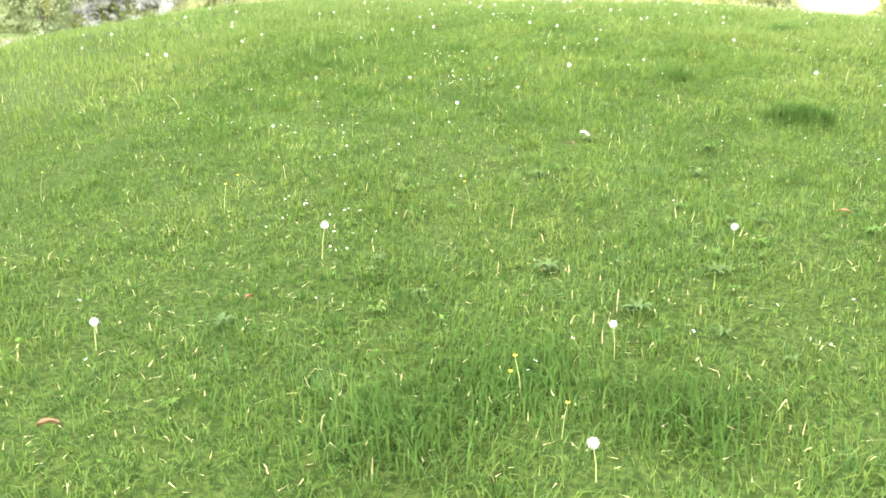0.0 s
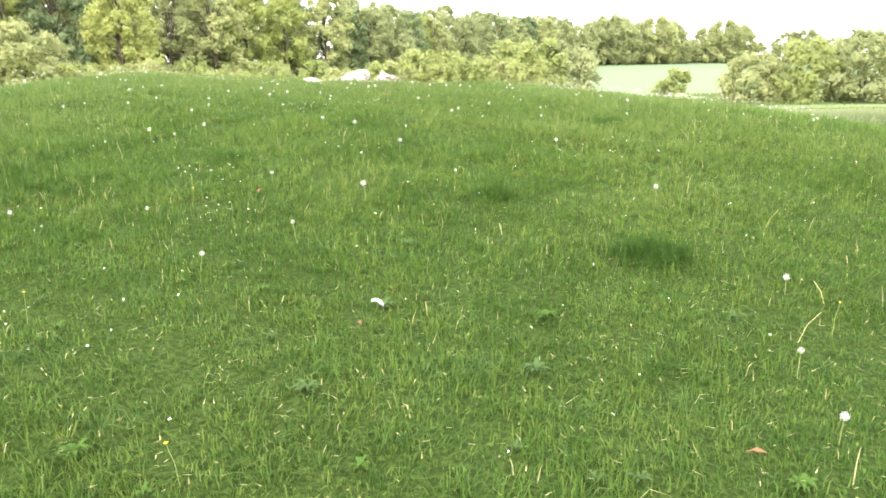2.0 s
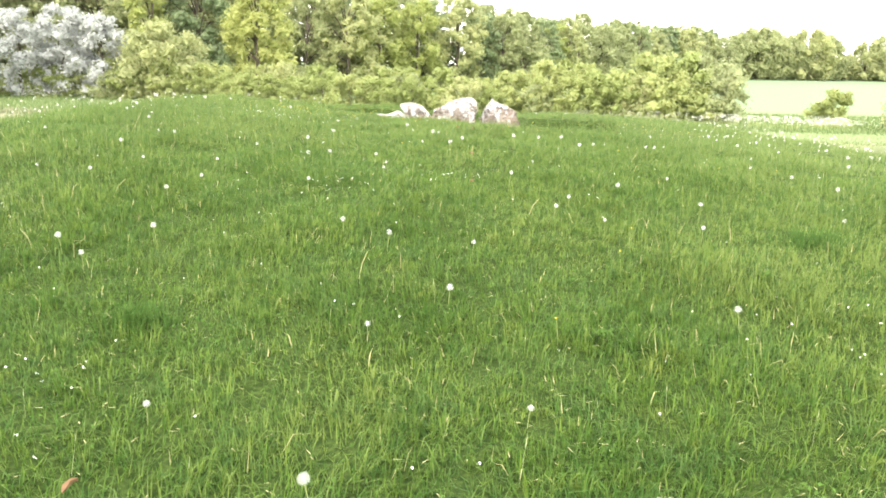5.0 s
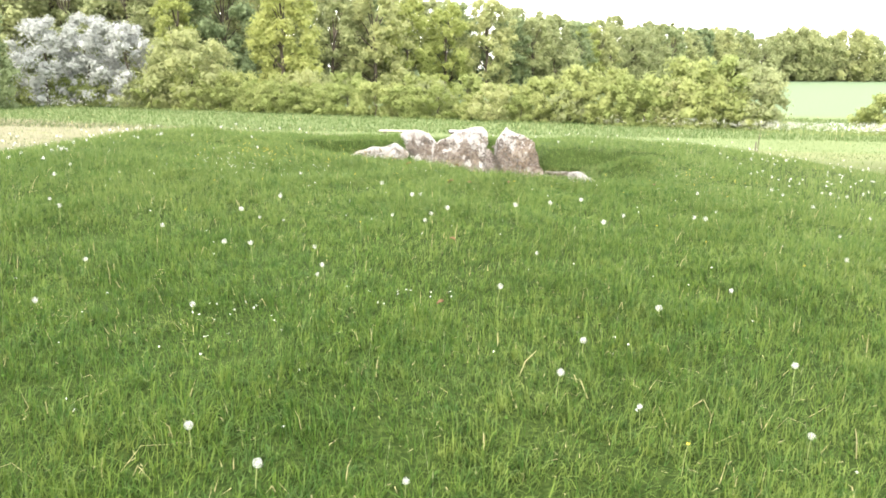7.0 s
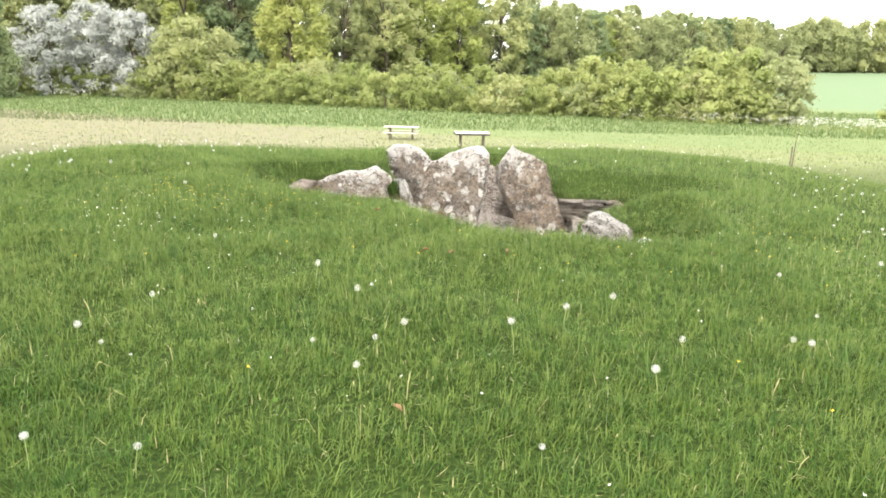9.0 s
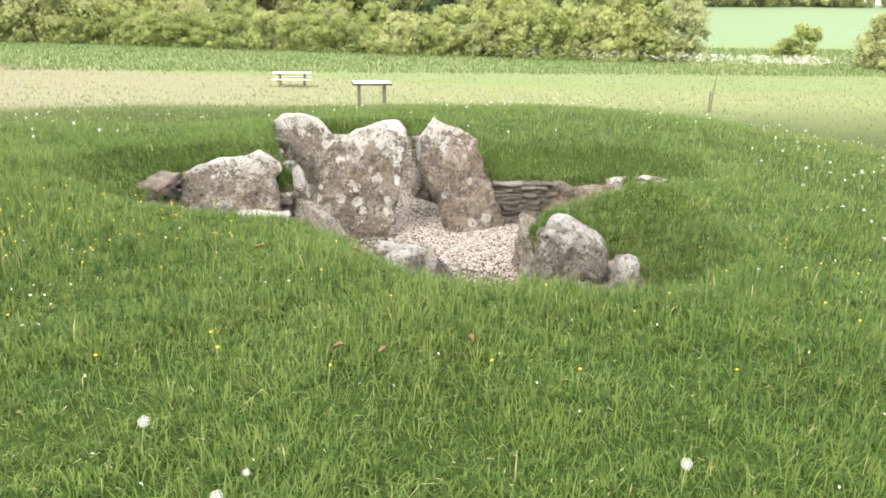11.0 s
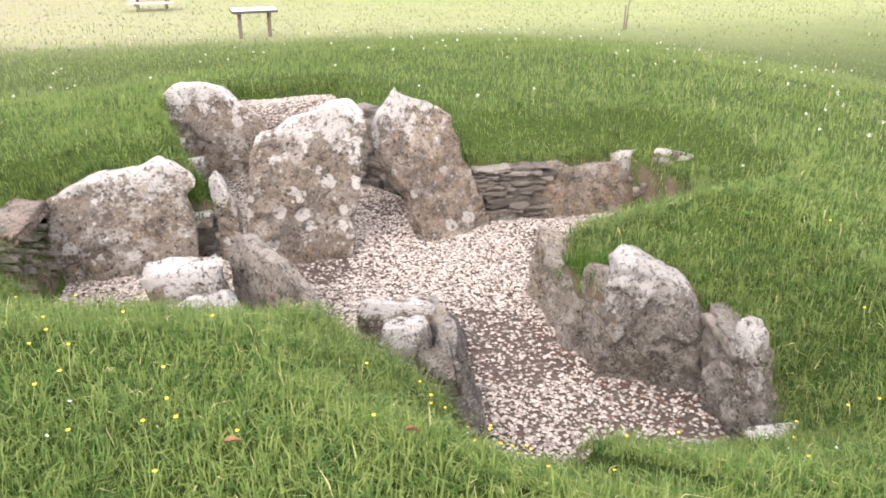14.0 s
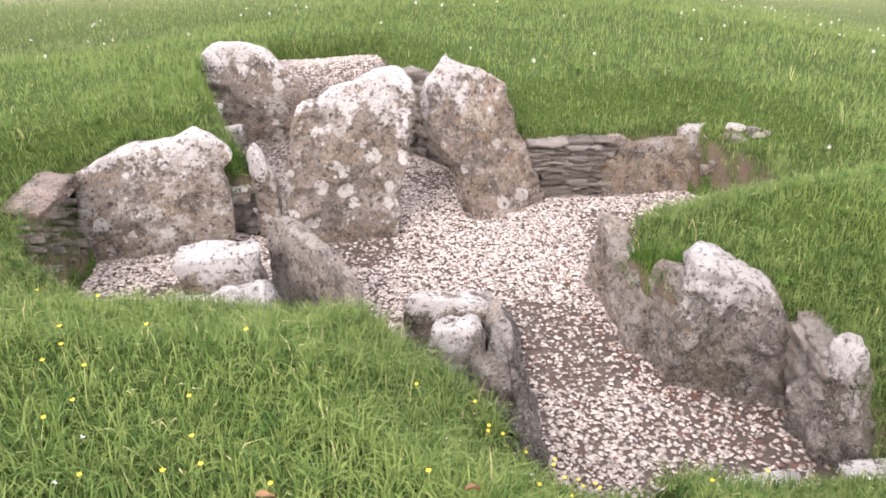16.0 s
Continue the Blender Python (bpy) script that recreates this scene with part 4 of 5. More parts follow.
def picnic_table(x, y, turn):
    ob = tagged(new("picnic_table"), "weathered timber picnic table with attached benches on grass", "picnic table")
    ob.matrix_basis = pose(x, y, land_at(x, y), 0, 0, turn)
    for k in range(5):
        part("top_plank", board_bm(1.75, 0.135, 0.04, Matrix.Translation((0, -0.29 + 0.145 * k, 0.62))), M_TIMBER_PALE, ob)
    for s in (-1, 1):
        for k in range(2):
            part("bench_plank", board_bm(1.75, 0.13, 0.04, Matrix.Translation((0, s * (0.58 + 0.14 * k), 0.36))), M_TIMBER_PALE, ob)
        part("cross_beam", board_bm(0.05, 1.45, 0.09, Matrix.Translation((s * 0.62, 0, 0.30))), M_TIMBER, ob)
        part("top_beam", board_bm(0.05, 0.68, 0.08, Matrix.Translation((s * 0.62, 0, 0.56))), M_TIMBER, ob)
        for t in (-1, 1):
            part("leg", board_bm(0.05, 0.09, 0.72, pose(s * 0.56, t * 0.38, 0.29, 24 * t, 0, 0)), M_TIMBER, ob)
    return ob


picnic_table(0.08, 50.0, -1.5)


def sapling(x, y):
    ob = tagged(new("sapling"), "thin bare sapling tied to a stake in the meadow", "young tree")
    ob.matrix_basis = pose(x, y, land_at(x, y))
    v, f = tube([(0, 0, -0.1), (0.02, 0, 0.4), (0.05, 0.01, 0.8), (0.09, 0, 1.1)], [0.022, 0.018, 0.013, 0.006], 7)
    child("stem", big_mesh("stem", v, f, M_BARK, True), ob)
    v, f = tube([(-0.06, 0, -0.1), (-0.05, 0, 0.62)], [0.024, 0.022], 8)
    child("stake", big_mesh("stake", v, f, M_TIMBER, True), ob)
    v, f = leaf_cards([(0.1, 0, 1.05), (0.07, 0.03, 0.85)], [0.10, 0.08], 14, 0.03)
    child("leaves", big_mesh("leaves", v, f, M_WOOD), ob)
    return ob


sapling(12.87, 33.75)

# ---------- grass ----------
def blades(name, pts, lo, hi, width, three=True, droop=0.55, away=None, mat=M_GRASS):
    """Tapered, bent blades rooted on the land."""
    n = len(pts)
    x, y = pts[:, 0], pts[:, 1]
    clump = 0.5 + 0.5 * np.sin(3.1 * x + 1.7 * np.sin(2.3 * y)) * np.sin(2.7 * y + 1.3 * np.sin(1.9 * x))
    z = land(x, y) - 0.006
    L = (lo + (hi - lo) * rng.random(n) ** 1.4) * (0.65 + 0.6 * clump) * (0.62 + 0.38 * smoothstep(4.5, 9.0, y))
    if away is not None:
        a = np.arctan2(away[:, 1], away[:, 0]) + rng.normal(scale=0.5, size=n)
    else:
        a = 2.6 * np.sin(1.9 * x + 1.1 * np.sin(1.3 * y)) + 2.2 * np.sin(2.3 * y + 1.4 * np.sin(1.7 * x)) + rng.normal(scale=1.4, size=n)
    out = np.stack([np.cos(a), np.sin(a), np.zeros(n)], 1)
    side = np.stack([-np.sin(a), np.cos(a), np.zeros(n)], 1) * (width * rng.uniform(0.6, 1.3, n))[:, None] / 2
    lean = rng.uniform(0.08, droop, n)[:, None]
    root = np.stack([x, y, z], 1)
    up = np.array([0, 0, 1.0])
    mid = root + up * (L * 0.58)[:, None] + out * lean * (L * 0.42)[:, None]
    tip = root + up * (L * np.sqrt(np.clip(1 - lean[:, 0] ** 1.5, 0.15, 1)))[:, None] + out * lean * (L * 1.25)[:, None]
    if three:
        v = np.stack([root - side, root + side, mid - side * 0.8, mid + side * 0.8, tip], 1).reshape(-1, 3)
        i = 5 * np.arange(n)
        f = np.concatenate([np.stack([i, i + 1, i + 3], 1), np.stack([i, i + 3, i + 2], 1), np.stack([i + 2, i + 3, i + 4], 1)])
    else:
        v = np.stack([root - side, root + side, tip], 1).reshape(-1, 3)
        f = np.arange(3 * n).reshape(-1, 3)
    return new(name, big_mesh(name, v, f, mat))


def sprinkle(x0, x1, y0, y1, density, keep=None, edge=0.045):
    n = int((x1 - x0) * (y1 - y0) * density)
    p = rng.uniform((x0, y0), (x1, y1), (n, 2))
    k = np.ones(n, bool)
    close = (p[:, 0] > -0.2) & (p[:, 0] < 6) & (p[:, 1] > 15.8) & (p[:, 1] < 23)
    k[close] = pit_distance(p[close, 0], p[close, 1]) > edge
    if keep is not None:
        k &= keep(p[:, 0], p[:, 1])
    return p[k]


def core_share(x, y):
    """1 along the walked strip, fading out to its flanks."""
    fx = smoothstep(-3.6, -1.6, x) * (1 - smoothstep(4.6, 6.8, x))
    return fx * smoothstep(0.4, 1.4, y) * (1 - smoothstep(18.0, 22.0, y))


def mound_share(x, y):
    return smoothstep(-12, -6, x) * (1 - smoothstep(10, 16, x)) * smoothstep(-7, -1, y) * (1 - smoothstep(24, 32, y))


def patchy(x, y):
    """Thick and thin places of the sward, a hand's breadth to a stride across."""
    w = np.sin(7.3 * x + 2.1 * np.sin(3.9 * y)) * np.sin(6.1 * y + 1.9 * np.sin(4.7 * x)) + 0.6 * np.sin(14.9 * x + 2.0 * np.sin(9.0 * y)) * np.sin(13.1 * y + 1.0)
    return core_share(x, y) * (0.45 + 0.55 * smoothstep(-0.75, 0.35, w))


def drawn(share):
    return lambda x, y: rng.random(len(x)) < share(x, y)


tagged(blades("lawn_grass", sprinkle(-3.6, 6.8, 0.4, 22, 3600, drawn(patchy)), 0.045, 0.115, 0.0062, False, 0.95), "fresh green meadow grass on the mound", "grass", kind="stuff")
tc = np.repeat(sprinkle(-3.6, 6.8, 0.4, 22, 190, drawn(patchy)), 9, 0)
to = rng.normal(size=tc.shape) * 0.022
tp = tc + to
tk = pit_distance(tp[:, 0], tp[:, 1]) > 0.03
tagged(blades("tufted_grass", tp[tk], 0.055, 0.140, 0.0050, True, 1.25, to[tk]), "tufts of longer meadow grass on the mound", "grass", kind="stuff")
bc = np.repeat(sprinkle(-0.8, 4.8, 14.6, 18.4, 260), 9, 0)
bo = rng.normal(size=bc.shape) * 0.02
bp = bc + bo
bk = pit_distance(bp[:, 0], bp[:, 1]) > 0.02
tagged(blades("bank_grass", bp[bk], 0.06, 0.15, 0.0052, True, 1.0, bo[bk]), "fine dense grass on the bank before the chambers", "grass", kind="stuff")
tagged(blades("mound_grass", sprinkle(-12, 16, -3, 32, 520, drawn(lambda x, y: (1 - core_share(x, y)) * mound_share(x, y))), 0.05, 0.14, 0.010, False), "fresh green grass on the flanks of the mound", "grass", kind="stuff")
tagged(blades("meadow_grass", sprinkle(-40, 45, 2, 64, 20, drawn(lambda x, y: 1 - mound_share(x, y))), 0.04, 0.13, 0.030, False),
       "short seeding hay grass in the meadow", "grass", kind="stuff")
tagged(blades("field_margin_grass", sprinkle(-60, 60, 60, 98, 14), 0.15, 0.4, 0.08, False), "rough green grass along the field margin", "grass", kind="stuff")
lp = sprinkle(-2.6, 5.8, 0.5, 18.5, 120)
patch = np.repeat(rng.uniform((-2.4, 2.2), (5.6, 15.5), (70, 2)), 100, 0)
lp = np.concatenate([lp, patch + rng.normal(size=patch.shape) * (0.11, 0.09)])
lc = np.stack([lp[:, 0], lp[:, 1], land(lp[:, 0], lp[:, 1]) + rng.uniform(0.01, 0.05, len(lp))], 1)
lv, lf = leaf_cards(lc, np.full(len(lc), 0.006), 1, 0.0105, 0.5)
tagged(new("clover_leaves", big_mesh("clover_leaves", lv, lf, M_WEED)), "small clover and daisy leaves low in the turf", "turf leaves", kind="stuff")
# taller fringe over the edge of the dug-out chambers
e = sprinkle(0.2, 5.7, 15.9, 22.8, 5200, lambda x, y: pit_distance(x, y) < 0.18, 0.012)
tagged(blades("overhanging_grass", e, 0.05, 0.14, 0.005, True, 0.9), "long grass overhanging the chamber edges", "grass", kind="stuff")

# fine flowering grasses, thickest on the flanks
sx = np.concatenate([sprinkle(4.4, 12, 9, 24, 30), sprinkle(-9, -0.8, 9, 24, 22), sprinkle(-3, 6, 5, 15.5, 4)])
sz = land(sx[:, 0], sx[:, 1])
sh, sa = rng.uniform(0.08, 0.17, len(sx)), rng.uniform(0, 6.28, len(sx))
sr = np.stack([sx[:, 0], sx[:, 1], sz], 1)
so = np.stack([np.cos(sa) * 0.22, np.sin(sa) * 0.22, np.ones(len(sx))], 1) * sh[:, None]
sw = np.stack([-np.sin(sa), np.cos(sa), np.zeros(len(sx))], 1)
stem = np.stack([sr - sw * 0.0011, sr + sw * 0.0011, sr + so * 1.02], 1)
head = np.stack([sr + so * 0.80, sr + so * 0.92 + sw * 0.0020, sr + so * 1.15], 1)
head2 = np.stack([sr + so * 0.80, sr + so * 1.15, sr + so * 0.92 - sw * 0.0020], 1)
sv = np.concatenate([stem, head, head2]).reshape(-1, 3)
tagged(new("flowering_grass", big_mesh("flowering_grass", sv, np.arange(len(sv)).reshape(-1, 3), M_SEED)), "pale seed heads of fine flowering grass", "grass", kind="stuff")

# dead thatch lying between the blades
dp = np.concatenate([sprinkle(-3, 6, 0.5, 18.5, 45), sprinkle(-2, 4.5, 0.5, 6.5, 25)])
dz = land(dp[:, 0], dp[:, 1]) + rng.uniform(0.018, 0.055, len(dp))
da, dl = rng.uniform(0, 6.28, len(dp)), rng.uniform(0.012, 0.045, len(dp))
dr = np.stack([dp[:, 0], dp[:, 1], dz], 1)
dd = np.stack([np.cos(da) * dl, np.sin(da) * dl, rng.uniform(-0.01, 0.012, len(dp))], 1)
dw = np.stack([-np.sin(da), np.cos(da), np.zeros(len(dp))], 1) * 0.0022
tagged(new("dry_thatch", big_mesh("dry_thatch", np.stack([dr - dw, dr + dw, dr + dd], 1).reshape(-1, 3), np.arange(3 * len(dp)).reshape(-1, 3), M_STRAW)),
       "pale dead grass lying between the blades", "dry grass", kind="stuff")

# ---------- flowers and weeds ----------
def dandelion(height, seed):
    r = np.random.default_rng(seed)
    ob = tagged(new("dandelion_clock"), "white fluffy dandelion seed head on a bare stalk in the grass", "flower", "dandelion clocks")
    bend = r.uniform(-0.15, 0.15, 2) * height
    v, f = tube([(0, 0, -0.02), (bend[0] * 0.3, bend[1] * 0.3, height * 0.5), (bend[0], bend[1], height)], [0.0026, 0.0022, 0.0018], 5)
    child("stalk", big_mesh("stalk", v, f, M_STALK, True), ob)
    c = np.array([bend[0], bend[1], height + 0.004])
    bm = bmesh.new()
    bmesh.ops.create_icosphere(bm, subdivisions=1, radius=0.005, matrix=Matrix.Translation(c))
    part("seed_core", bm, M_CORE, ob, "small brown seed core")
    n = 84
    k = np.arange(n) + 0.5
    ph, th = np.arccos(1 - 2 * k / n), math.pi * (1 + 5 ** 0.5) * k
    d = np.stack([np.cos(th) * np.sin(ph), np.sin(th) * np.sin(ph), np.cos(ph)], 1)
    pieces = []
    for q in d:
        u = np.cross(q, (0.3, 0.5, 0.81))
        u /= np.linalg.norm(u)
        w = np.cross(q, u)
        rad = 0.0170 * r.uniform(0.88, 1.1)
        o = c + q * rad
        pieces.append((np.array([c + q * 0.005 + u * 0.0005, c + q * 0.005 - u * 0.0005, o]), [(0, 1, 2)]))
        for t in np.arange(5) * 1.26 + r.random():
            h = math.cos(t) * u + math.sin(t) * w
            k2 = np.cross(h, q) * 0.0005
            pieces.append((np.array([o - k2, o + k2, o + h * 0.0056 + q * 0.0022]), [(0, 1, 2)]))
    v, f = merge(pieces)
    child("seed_head", big_mesh("seed_head", v, f, M_CLOCK), ob)
    return ob


CLOCKS = [dandelion(h, 90 + i) for i, h in enumerate((0.10, 0.13, 0.16, 0.12))]
# clocks seen singly along the way, then a free scatter that thickens towards the crest
single = [(1.70, 13.52), (1.42, 13.87), (3.08, 12.45), (3.12, 13.61), (1.99, 13.03), (1.01, 9.60), (2.21, 11.13), (2.57, 10.54), (0.66, 10.85), (1.21, 11.35), (1.83, 12.44), (1.78, 13.66), (0.60, 12.81), (2.81, 13.33),
          (3.22, 9.63), (1.77, 9.39), (-0.27, 6.77), (0.09, 5.89), (2.47, 4.38), (3.00, 6.65), (0.53, 12.02), (2.33, 3.95), (-0.55, 3.55), (1.30, 3.55), (-0.88, 9.02), (0.42, 2.05), (0.60, 2.70), (-1.25, 2.75)]
spots = list(single)
while len(spots) < 370:
    x, y = rng.uniform(-7, 11), rng.uniform(3.2, 27)
    if float(pit_distance(np.array([x]), np.array([y]))[0]) < 0.25:
        continue
    weight = 0.10 + 0.9 * float(smoothstep(6.5, 11.5, np.float64(y)))
    if 15.5 < y < 24 and 0 < x < 6:
        weight *= 0.25
    if 14.0 < y < 18.5 and -1 < x < 6:
        weight *= 0.25
    if rng.random() < weight:
        spots.append((x, y))
for i, (x, y) in enumerate(spots):
    src = CLOCKS[i % 4]
    m = pose(x, y, land_at(x, y), 0, 0, float(rng.uniform(0, 360)))
    s = float(rng.uniform(0.62, 1.0))
    if i < 4:
        src.matrix_basis = m
    else:
        copy_thing(src, m).scale = (s, s, s)
fl = np.concatenate([rng.uniform((-12, 12), (14, 34), (420, 2)), rng.normal(size=(80, 2)) * (1.6, 1.4) + (6.6, 16.0), rng.normal(size=(70, 2)) * (1.3, 1.4) + (-2.4, 15.6)])
fl = fl[pit_distance(fl[:, 0], fl[:, 1]) > 0.9]
fl = fl[(fl[:, 0] < -1.5) | (fl[:, 0] > 5.5) | (fl[:, 1] > 21)]
fl = fl[(fl[:, 1] < 19) | (rng.random(len(fl)) < 0.4)]
fc = np.stack([fl[:, 0], fl[:, 1], land(fl[:, 0], fl[:, 1]) + rng.uniform(0.10, 0.26, len(fl))], 1)
v, f = leaf_cards(fc, np.full(len(fc), 0.015), 26, 0.005, 1.0)
tagged(new("seeding_dandelions", big_mesh("seeding_dandelions", v, f, M_CLOCK)), "white dandelion seed heads dotted over the mound", "wild flowers", kind="stuff")


def buttercup(height, seed):
    r = np.random.default_rng(seed)
    ob = tagged(new("buttercup"), "yellow buttercup on a thin green stalk in grass", "flower", "buttercups")
    b = r.uniform(-0.25, 0.25, 2) * height
    v, f = tube([(0, 0, -0.02), (b[0] * 0.4, b[1] * 0.4, height * 0.55), (b[0], b[1], height)], [0.0016, 0.0013, 0.001], 4)
    child("stalk", big_mesh("stalk", v, f, M_STALK), ob)
    c = np.array([b[0], b[1], height])
    pieces = []
    for k in range(5):
        w = 2 * math.pi * k / 5
        o, t = np.array([math.cos(w), math.sin(w), 0]), np.array([-math.sin(w), math.cos(w), 0])
        pieces.append((np.array([c, c + o * 0.0045 - t * 0.004 + (0, 0, 0.003), c + o * 0.0085 + (0, 0, 0.007), c + o * 0.0045 + t * 0.004 + (0, 0, 0.003)]), [(0, 1, 2), (0, 2, 3)]))
    v, f = merge(pieces)
    child("petals", big_mesh("petals", v, f, M_BUTTER), ob)
    return ob


CUPS = [buttercup(h, 120 + i) for i, h in enumerate((0.09, 0.12, 0.15))]
cups = [(x, y) for x, y in rng.normal(size=(16, 2)) * (0.18, 0.30) + (2.52, 16.35)]
cups += [(x, y) for x, y in rng.normal(size=(18, 2)) * (0.45, 0.4) + (4.35, 15.75)]
cups += [(x, y) for x, y in rng.normal(size=(40, 2)) * (0.5, 0.55) + (0.35, 16.6)]
cups += [(x, y) for x, y in rng.uniform((-1, 13.8), (5, 17), (40, 2))] + [(x, y) for x, y in rng.uniform((-3, 3), (5, 13), (24, 2))]
cups += [(0.14, 4.1), (0.20, 2.50), (0.35, 2.25), (0.25, 2.45)]
cups += [(x, y) for x, y in rng.normal(size=(26, 2)) * (0.35, 0.25) + (-0.15, 16.1)] + [(x, y) for x, y in rng.normal(size=(16, 2)) * (0.4, 0.2) + (1.2, 16.2)]
cups = [p for p in cups if float(pit_distance(np.array([p[0]]), np.array([p[1]]))[0]) > 0.05]
for i, (x, y) in enumerate(cups):
    m = pose(float(x), float(y), land_at(x, y), 0, 0, float(rng.uniform(0, 360)))
    if i < 3:
        CUPS[i].matrix_basis = m
    else:
        copy_thing(CUPS[i % 3], m)

# tiny white flowers in patches
tiny = []
for cx, cy, sx, n in ((-0.55, 3.9, 0.25, 24), (0.1, 6.6, 0.12, 14), (0.9, 10.6, 0.14, 18), (0.1, 7.6, 0.2, 14), (0.2, 15.2, 0.5, 70), (1.7, 11.0, 0.1, 12), (-0.9, 5.0, 0.4, 24), (3.2, 7.6, 0.4, 18)):
    tiny += list(rng.normal(size=(n, 2)) * sx + (cx, cy))
tiny += list(rng.uniform((-3, 2.5), (6, 17), (300, 2)))
tiny = np.array(tiny)
tiny = tiny[pit_distance(tiny[:, 0], tiny[:, 1]) > 0.1]
tc = np.stack([tiny[:, 0], tiny[:, 1], land(tiny[:, 0], tiny[:, 1]) + rng.uniform(0.07, 0.13, len(tiny))], 1)
v, f = leaf_cards(tc, np.full(len(tc), 0.006), 4, 0.0045, 0.6)
tagged(new("tiny_white_flowers", big_mesh("tiny_white_flowers", v, f, M_WHITE)), "tiny white mouse-ear flowers in the turf", "wild flowers", kind="stuff")

# dry stalks standing in the turf
sp = sprinkle(-3, 6, 2.5, 17.5, 0.55)
pieces = []
for x, y in sp:
    h, w, q = rng.uniform(0.06, 0.15), rng.uniform(0, 6.28), rng.uniform(0.05, 0.8)
    z = land_at(x, y)
    pieces.append(tube([(x, y, z - 0.01), (x + math.cos(w) * h * q * 0.4, y + math.sin(w) * h * q * 0.4, z + h * 0.6), (x + math.cos(w) * h * q, y + math.sin(w) * h * q, z + h)], [0.0024, 0.002, 0.0014], 4))
v, f = merge(pieces)
tagged(new("dry_stalks", big_mesh("dry_stalks", v, f, M_STRAW)), "pale dry flower stalks standing in the grass", "dry stalks", kind="stuff")


def rosette(name, label, x, y, mat, radius, leaves, seed, rise=0.35):
    """A weed: a ring of broad arching leaves, each a mesh of its own."""
    r = np.random.default_rng(seed)
    ob = tagged(new(name), label, "weed", "weeds in the turf")
    ob.matrix_basis = pose(x, y, land_at(x, y), 0, 0, float(r.uniform(0, 360)))
    for k in range(leaves):
        w = 2 * math.pi * (k + r.uniform(-0.3, 0.3)) / leaves
        o, t = np.array([math.cos(w), math.sin(w), 0]), np.array([-math.sin(w), math.cos(w), 0])
        L = radius * r.uniform(0.7, 1.15)
        up = rise * r.uniform(0.6, 1.4)
        vs, fs = [], []
        for i in range(6):
            q = i / 5
            c = o * L * q + np.array([0, 0, 0.015 + L * up * math.sin(2.4 * q)])
            b = L * 0.17 * math.sin(math.pi * (0.12 + 0.86 * q)) * (1.0 if i % 2 else 0.7)
            vs += [c - t * b + (0, 0, 0.2 * b), c, c + t * b + (0, 0, 0.2 * b)]
        for i in range(5):
            for j in range(2):
                p = 3 * i + j
                fs.append((p, p + 1, p + 4, p + 3))
        child("leaf", mesh("leaf", vs, fs, mat, True), ob)
    return ob


for i, (x, y, g) in enumerate(((1.20, 6.10, 1), (0.95, 5.35, 1), (0.55, 4.60, 1), (1.65, 5.05, 0), (2.55, 5.62, 0), (1.45, 4.60, 1), (2.25, 8.2, 0), (3.35, 7.4, 0), (0.45, 3.4, 1), (0.75, 3.0, 1),
                               (1.15, 3.3, 1), (4.7, 17.9, 0), (4.55, 17.4, 0), (4.85, 20.4, 0), (3.3, 8.9, 0), (-0.2, 4.3, 0), (2.0, 3.7, 0), (4.5, 16.7, 0), (5.0, 17.7, 0), (4.4, 20.5, 0), (4.6, 16.0, 0), (4.15, 17.2, 0))):
    rosette("weed", "spiny grey-green thistle rosette flat in the turf" if g else "dark green broad-leaved weed in the turf", x, y,
            M_WEED_GREY if g else M_WEED, 0.065 if g else 0.055, 15 if g else 20, 200 + i, 0.35 if g else 0.55)


r4 = np.random.default_rng(17)
for i, (x, y) in enumerate(r4.uniform((-0.9, 1.7), (2.8, 5.6), (26, 2))):
    rosette("weed", "low broad-leaved weed half hidden in short turf", float(x), float(y), M_WEED if i % 2 else M_WEED_GREY, float(r4.uniform(0.03, 0.055)), 9, 400 + i, 0.55)


def dead_leaf(x, y, seed, lift=0.075):
    r = np.random.default_rng(seed)
    vs = []
    for i in range(5):
        q = i / 4
        b = 0.011 * math.sin(math.pi * (0.1 + 0.85 * q))
        for j in (-1, 0, 1):
            vs.append((0.06 * (q - 0.5), j * b, 0.012 * abs(j) + 0.012 * math.sin(3 * q + r.random())))
    fs = [(3 * i + j, 3 * i + j + 1, 3 * i + j + 4, 3 * i + j + 3) for i in range(4) for j in range(2)]
    ob = new("dead_leaf", mesh("dead_leaf", vs, fs, M_DEAD, True))
    ob.matrix_basis = pose(x, y, land_at(x, y) + lift, float(r.uniform(-25, 25)), float(r.uniform(-25, 25)), float(r.uniform(0, 360)))
    return tagged(ob, "curled brown dead leaf caught in the grass", "leaf", "dead leaves")


for i, (x, y) in enumerate(((-1.15, 2.18), (2.05, 14.55), (2.22, 14.5), (2.6, 14.6), (4.05, 14.75), (1.9, 11.0), (2.0, 12.2), (0.4, 7.0), (0.8, 5.0), (-0.75, 3.0), (2.15, 15.8), (1.62, 15.9), (1.9, 3.8))):
    dead_leaf(x, y, 300 + i)

# pale fallen scrap of leaf by the track
scrap = dead_leaf(0.90, 5.19, 340, 0.09)
scrap.data.materials[0] = M_WHITE
scrap.name = "bleached_leaf"
tagged(scrap, "bleached white dead leaf lying on the turf", "leaf")

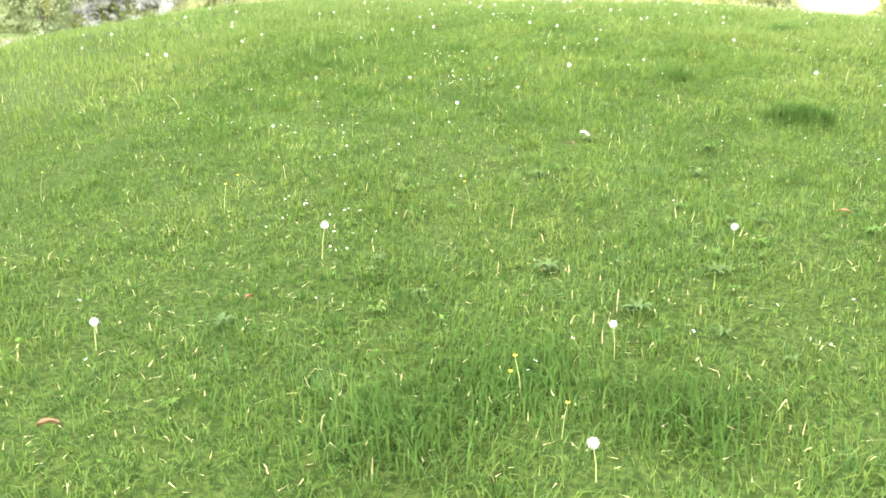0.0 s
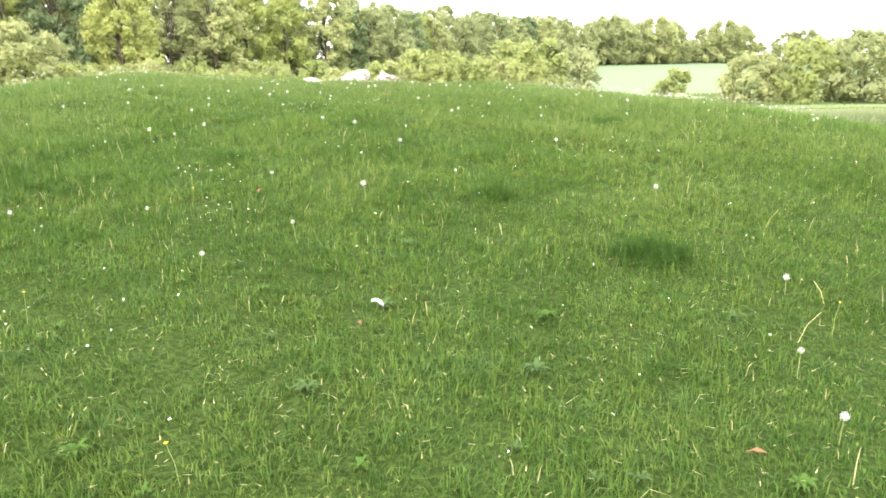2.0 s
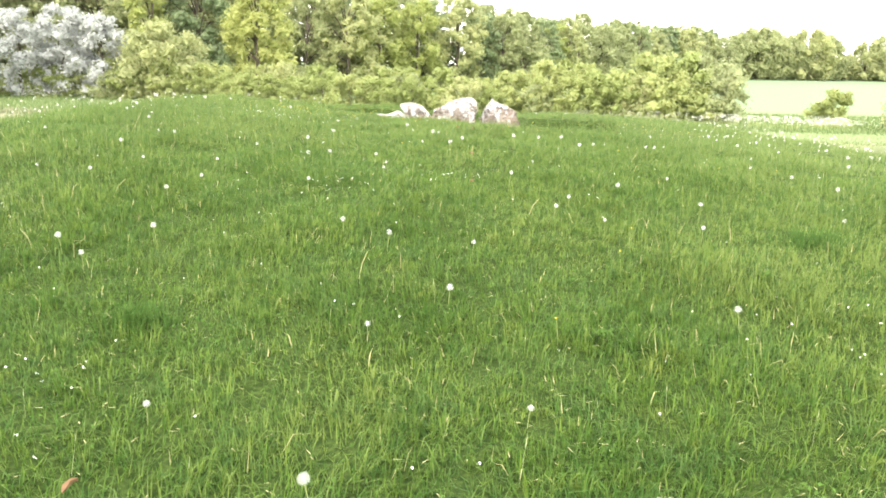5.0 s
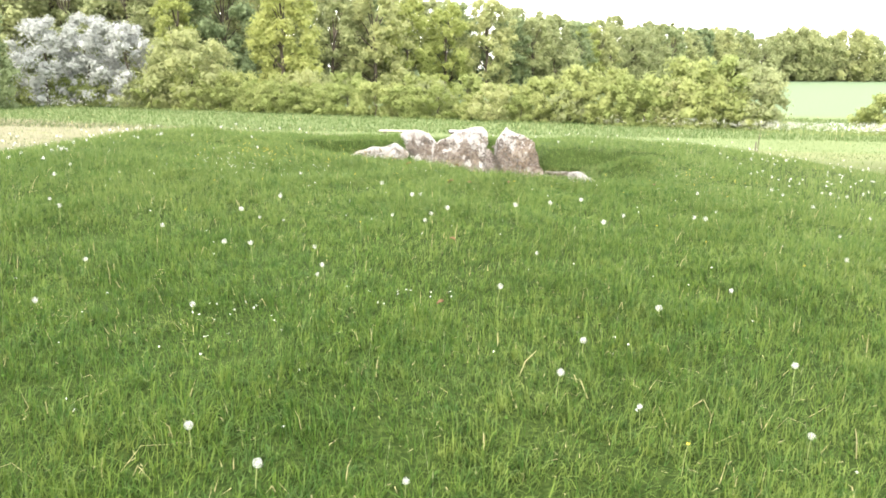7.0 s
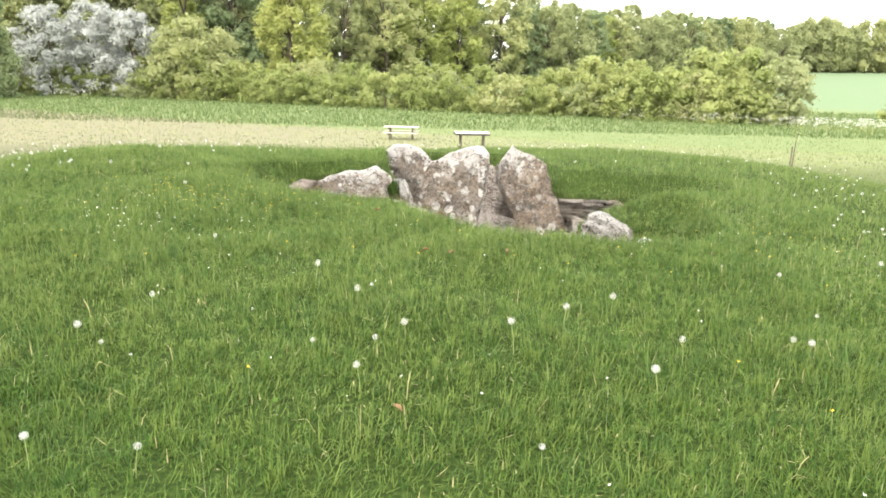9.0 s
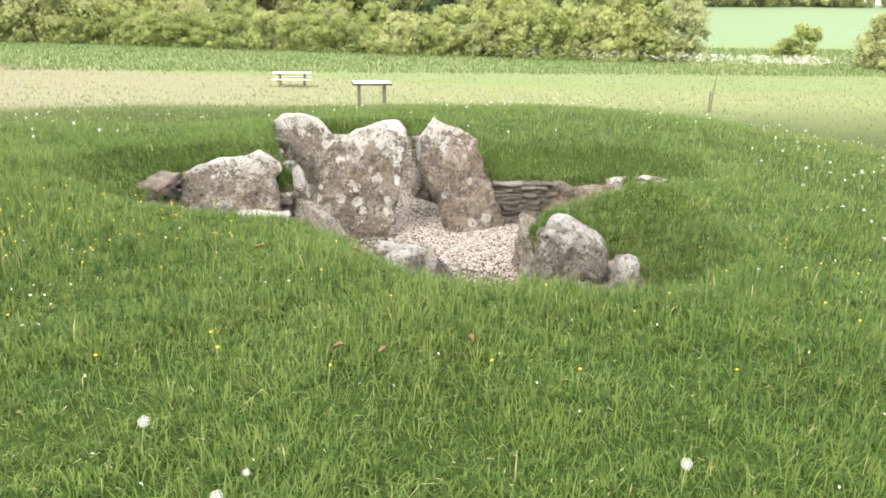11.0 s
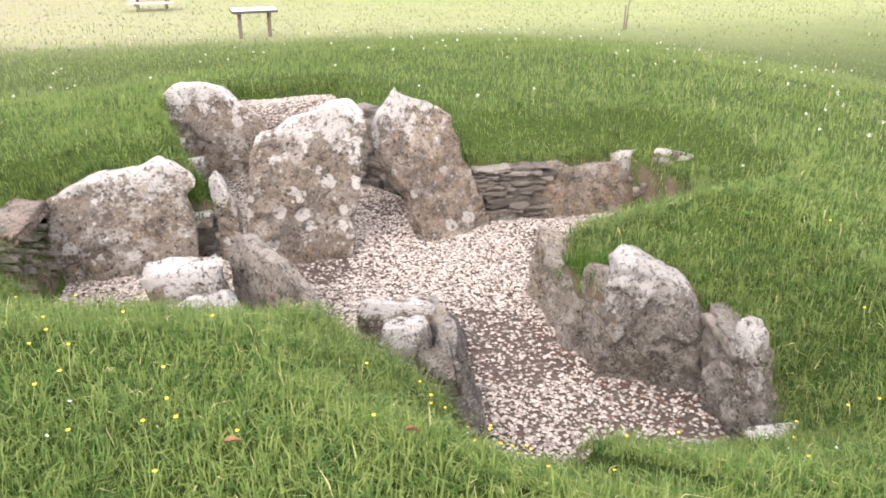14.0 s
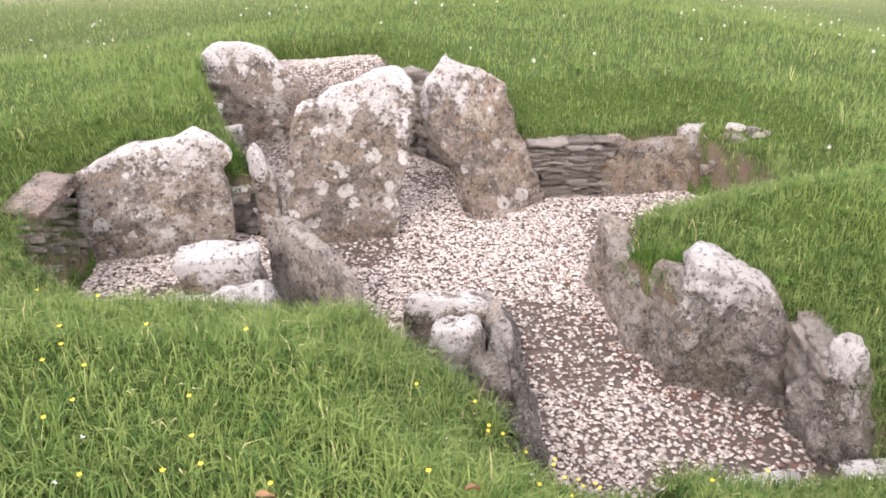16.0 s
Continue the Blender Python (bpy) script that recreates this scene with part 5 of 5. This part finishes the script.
# dark tussocks beside the track
for tx, ty, tn, tw in ((2.50, 5.68, 1100, 0.10), (0.17, 2.55, 900, 0.17), (-0.15, 2.30, 700, 0.15), (0.75, 2.35, 500, 0.14), (1.95, 6.9, 160, 0.07), (0.2, 8.3, 160, 0.08), (3.9, 9.6, 300, 0.12)):
    tus = rng.normal(size=(tn, 2)) * (tw, tw * 0.75) + (tx, ty)
    tagged(blades("grass_tussock", tus, 0.11, 0.21, 0.006, True, 0.9, None, M_TUSSOCK), "dense dark green grass tussock in paler turf", "grass tuft", kind="stuff")


def turf_sod(label, x, y, z, rx, ry, h, seed):
    """A cushion of turf over a stone's head: an earthy base and its own grass."""
    r = np.random.default_rng(seed)
    ob = tagged(new("turf_sod"), label, "turf", "turf cushions on the stones")
    ob.matrix_basis = pose(x, y, z)
    vs, fs, rings, around = [(0, 0, h)], [], 6, 26
    for i in range(1, rings + 1):
        q = i / rings
        for k in range(around):
            w = 2 * math.pi * k / around
            e = q * (1 + 0.16 * math.sin(3 * w + seed) + 0.09 * math.sin(7 * w + 2 * seed))
            vs.append((rx * e * math.cos(w), ry * e * math.sin(w), h * (1 - q ** 2.2) - 0.10 * q ** 4 + r.uniform(-0.006, 0.006)))
    for k in range(around):
        fs.append((0, 1 + k, 1 + (k + 1) % around))
    for i in range(rings - 1):
        for k in range(around):
            p, q = 1 + i * around + k, 1 + i * around + (k + 1) % around
            fs.append((p, p + around, q + around, q))
    child("earth", mesh("earth", vs, fs, M_TURF, True), ob)
    n = int(5200 * rx * ry * math.pi)
    w, q = r.uniform(0, 2 * math.pi, n), np.sqrt(r.random(n)) * 1.02
    px, py = rx * q * np.cos(w), ry * q * np.sin(w)
    root = np.stack([px, py, h * (1 - q ** 2.2) - 0.10 * q ** 4 - 0.004], 1)
    length = r.uniform(0.05, 0.12, n)[:, None]
    a = w + r.normal(scale=0.6, size=n)
    out = np.stack([np.cos(a), np.sin(a), np.zeros(n)], 1) * (r.uniform(0.1, 0.5, n) + 0.5 * q ** 3)[:, None]
    side = np.stack([-np.sin(a), np.cos(a), np.zeros(n)], 1) * 0.0026
    mid = root + length * (out * 0.35 + np.array([0, 0, 0.6]))
    tip = root + length * (out * 1.1 + np.stack([np.zeros(n), np.zeros(n), 0.95 - 0.75 * q ** 3], 1))
    v = np.stack([root - side, root + side, mid - side * 0.8, mid + side * 0.8, tip], 1).reshape(-1, 3)
    i = 5 * np.arange(n)
    f = np.concatenate([np.stack([i, i + 1, i + 3], 1), np.stack([i, i + 3, i + 2], 1), np.stack([i + 2, i + 3, i + 4], 1)])
    child("grass", big_mesh("grass", v, f, M_GRASS), ob)
    return ob


turf_sod("cushion of green turf growing over a low slab", 3.71, 17.76, 0.92, 0.10, 0.20, 0.05, 1)
turf_sod("tuft of turf wedged between two grey stones", 3.74, 17.52, 1.00, 0.11, 0.15, 0.06, 2)
turf_sod("green turf filling the gap above drystone infill", 1.53, 19.50, 1.02, 0.12, 0.22, 0.10, 3)
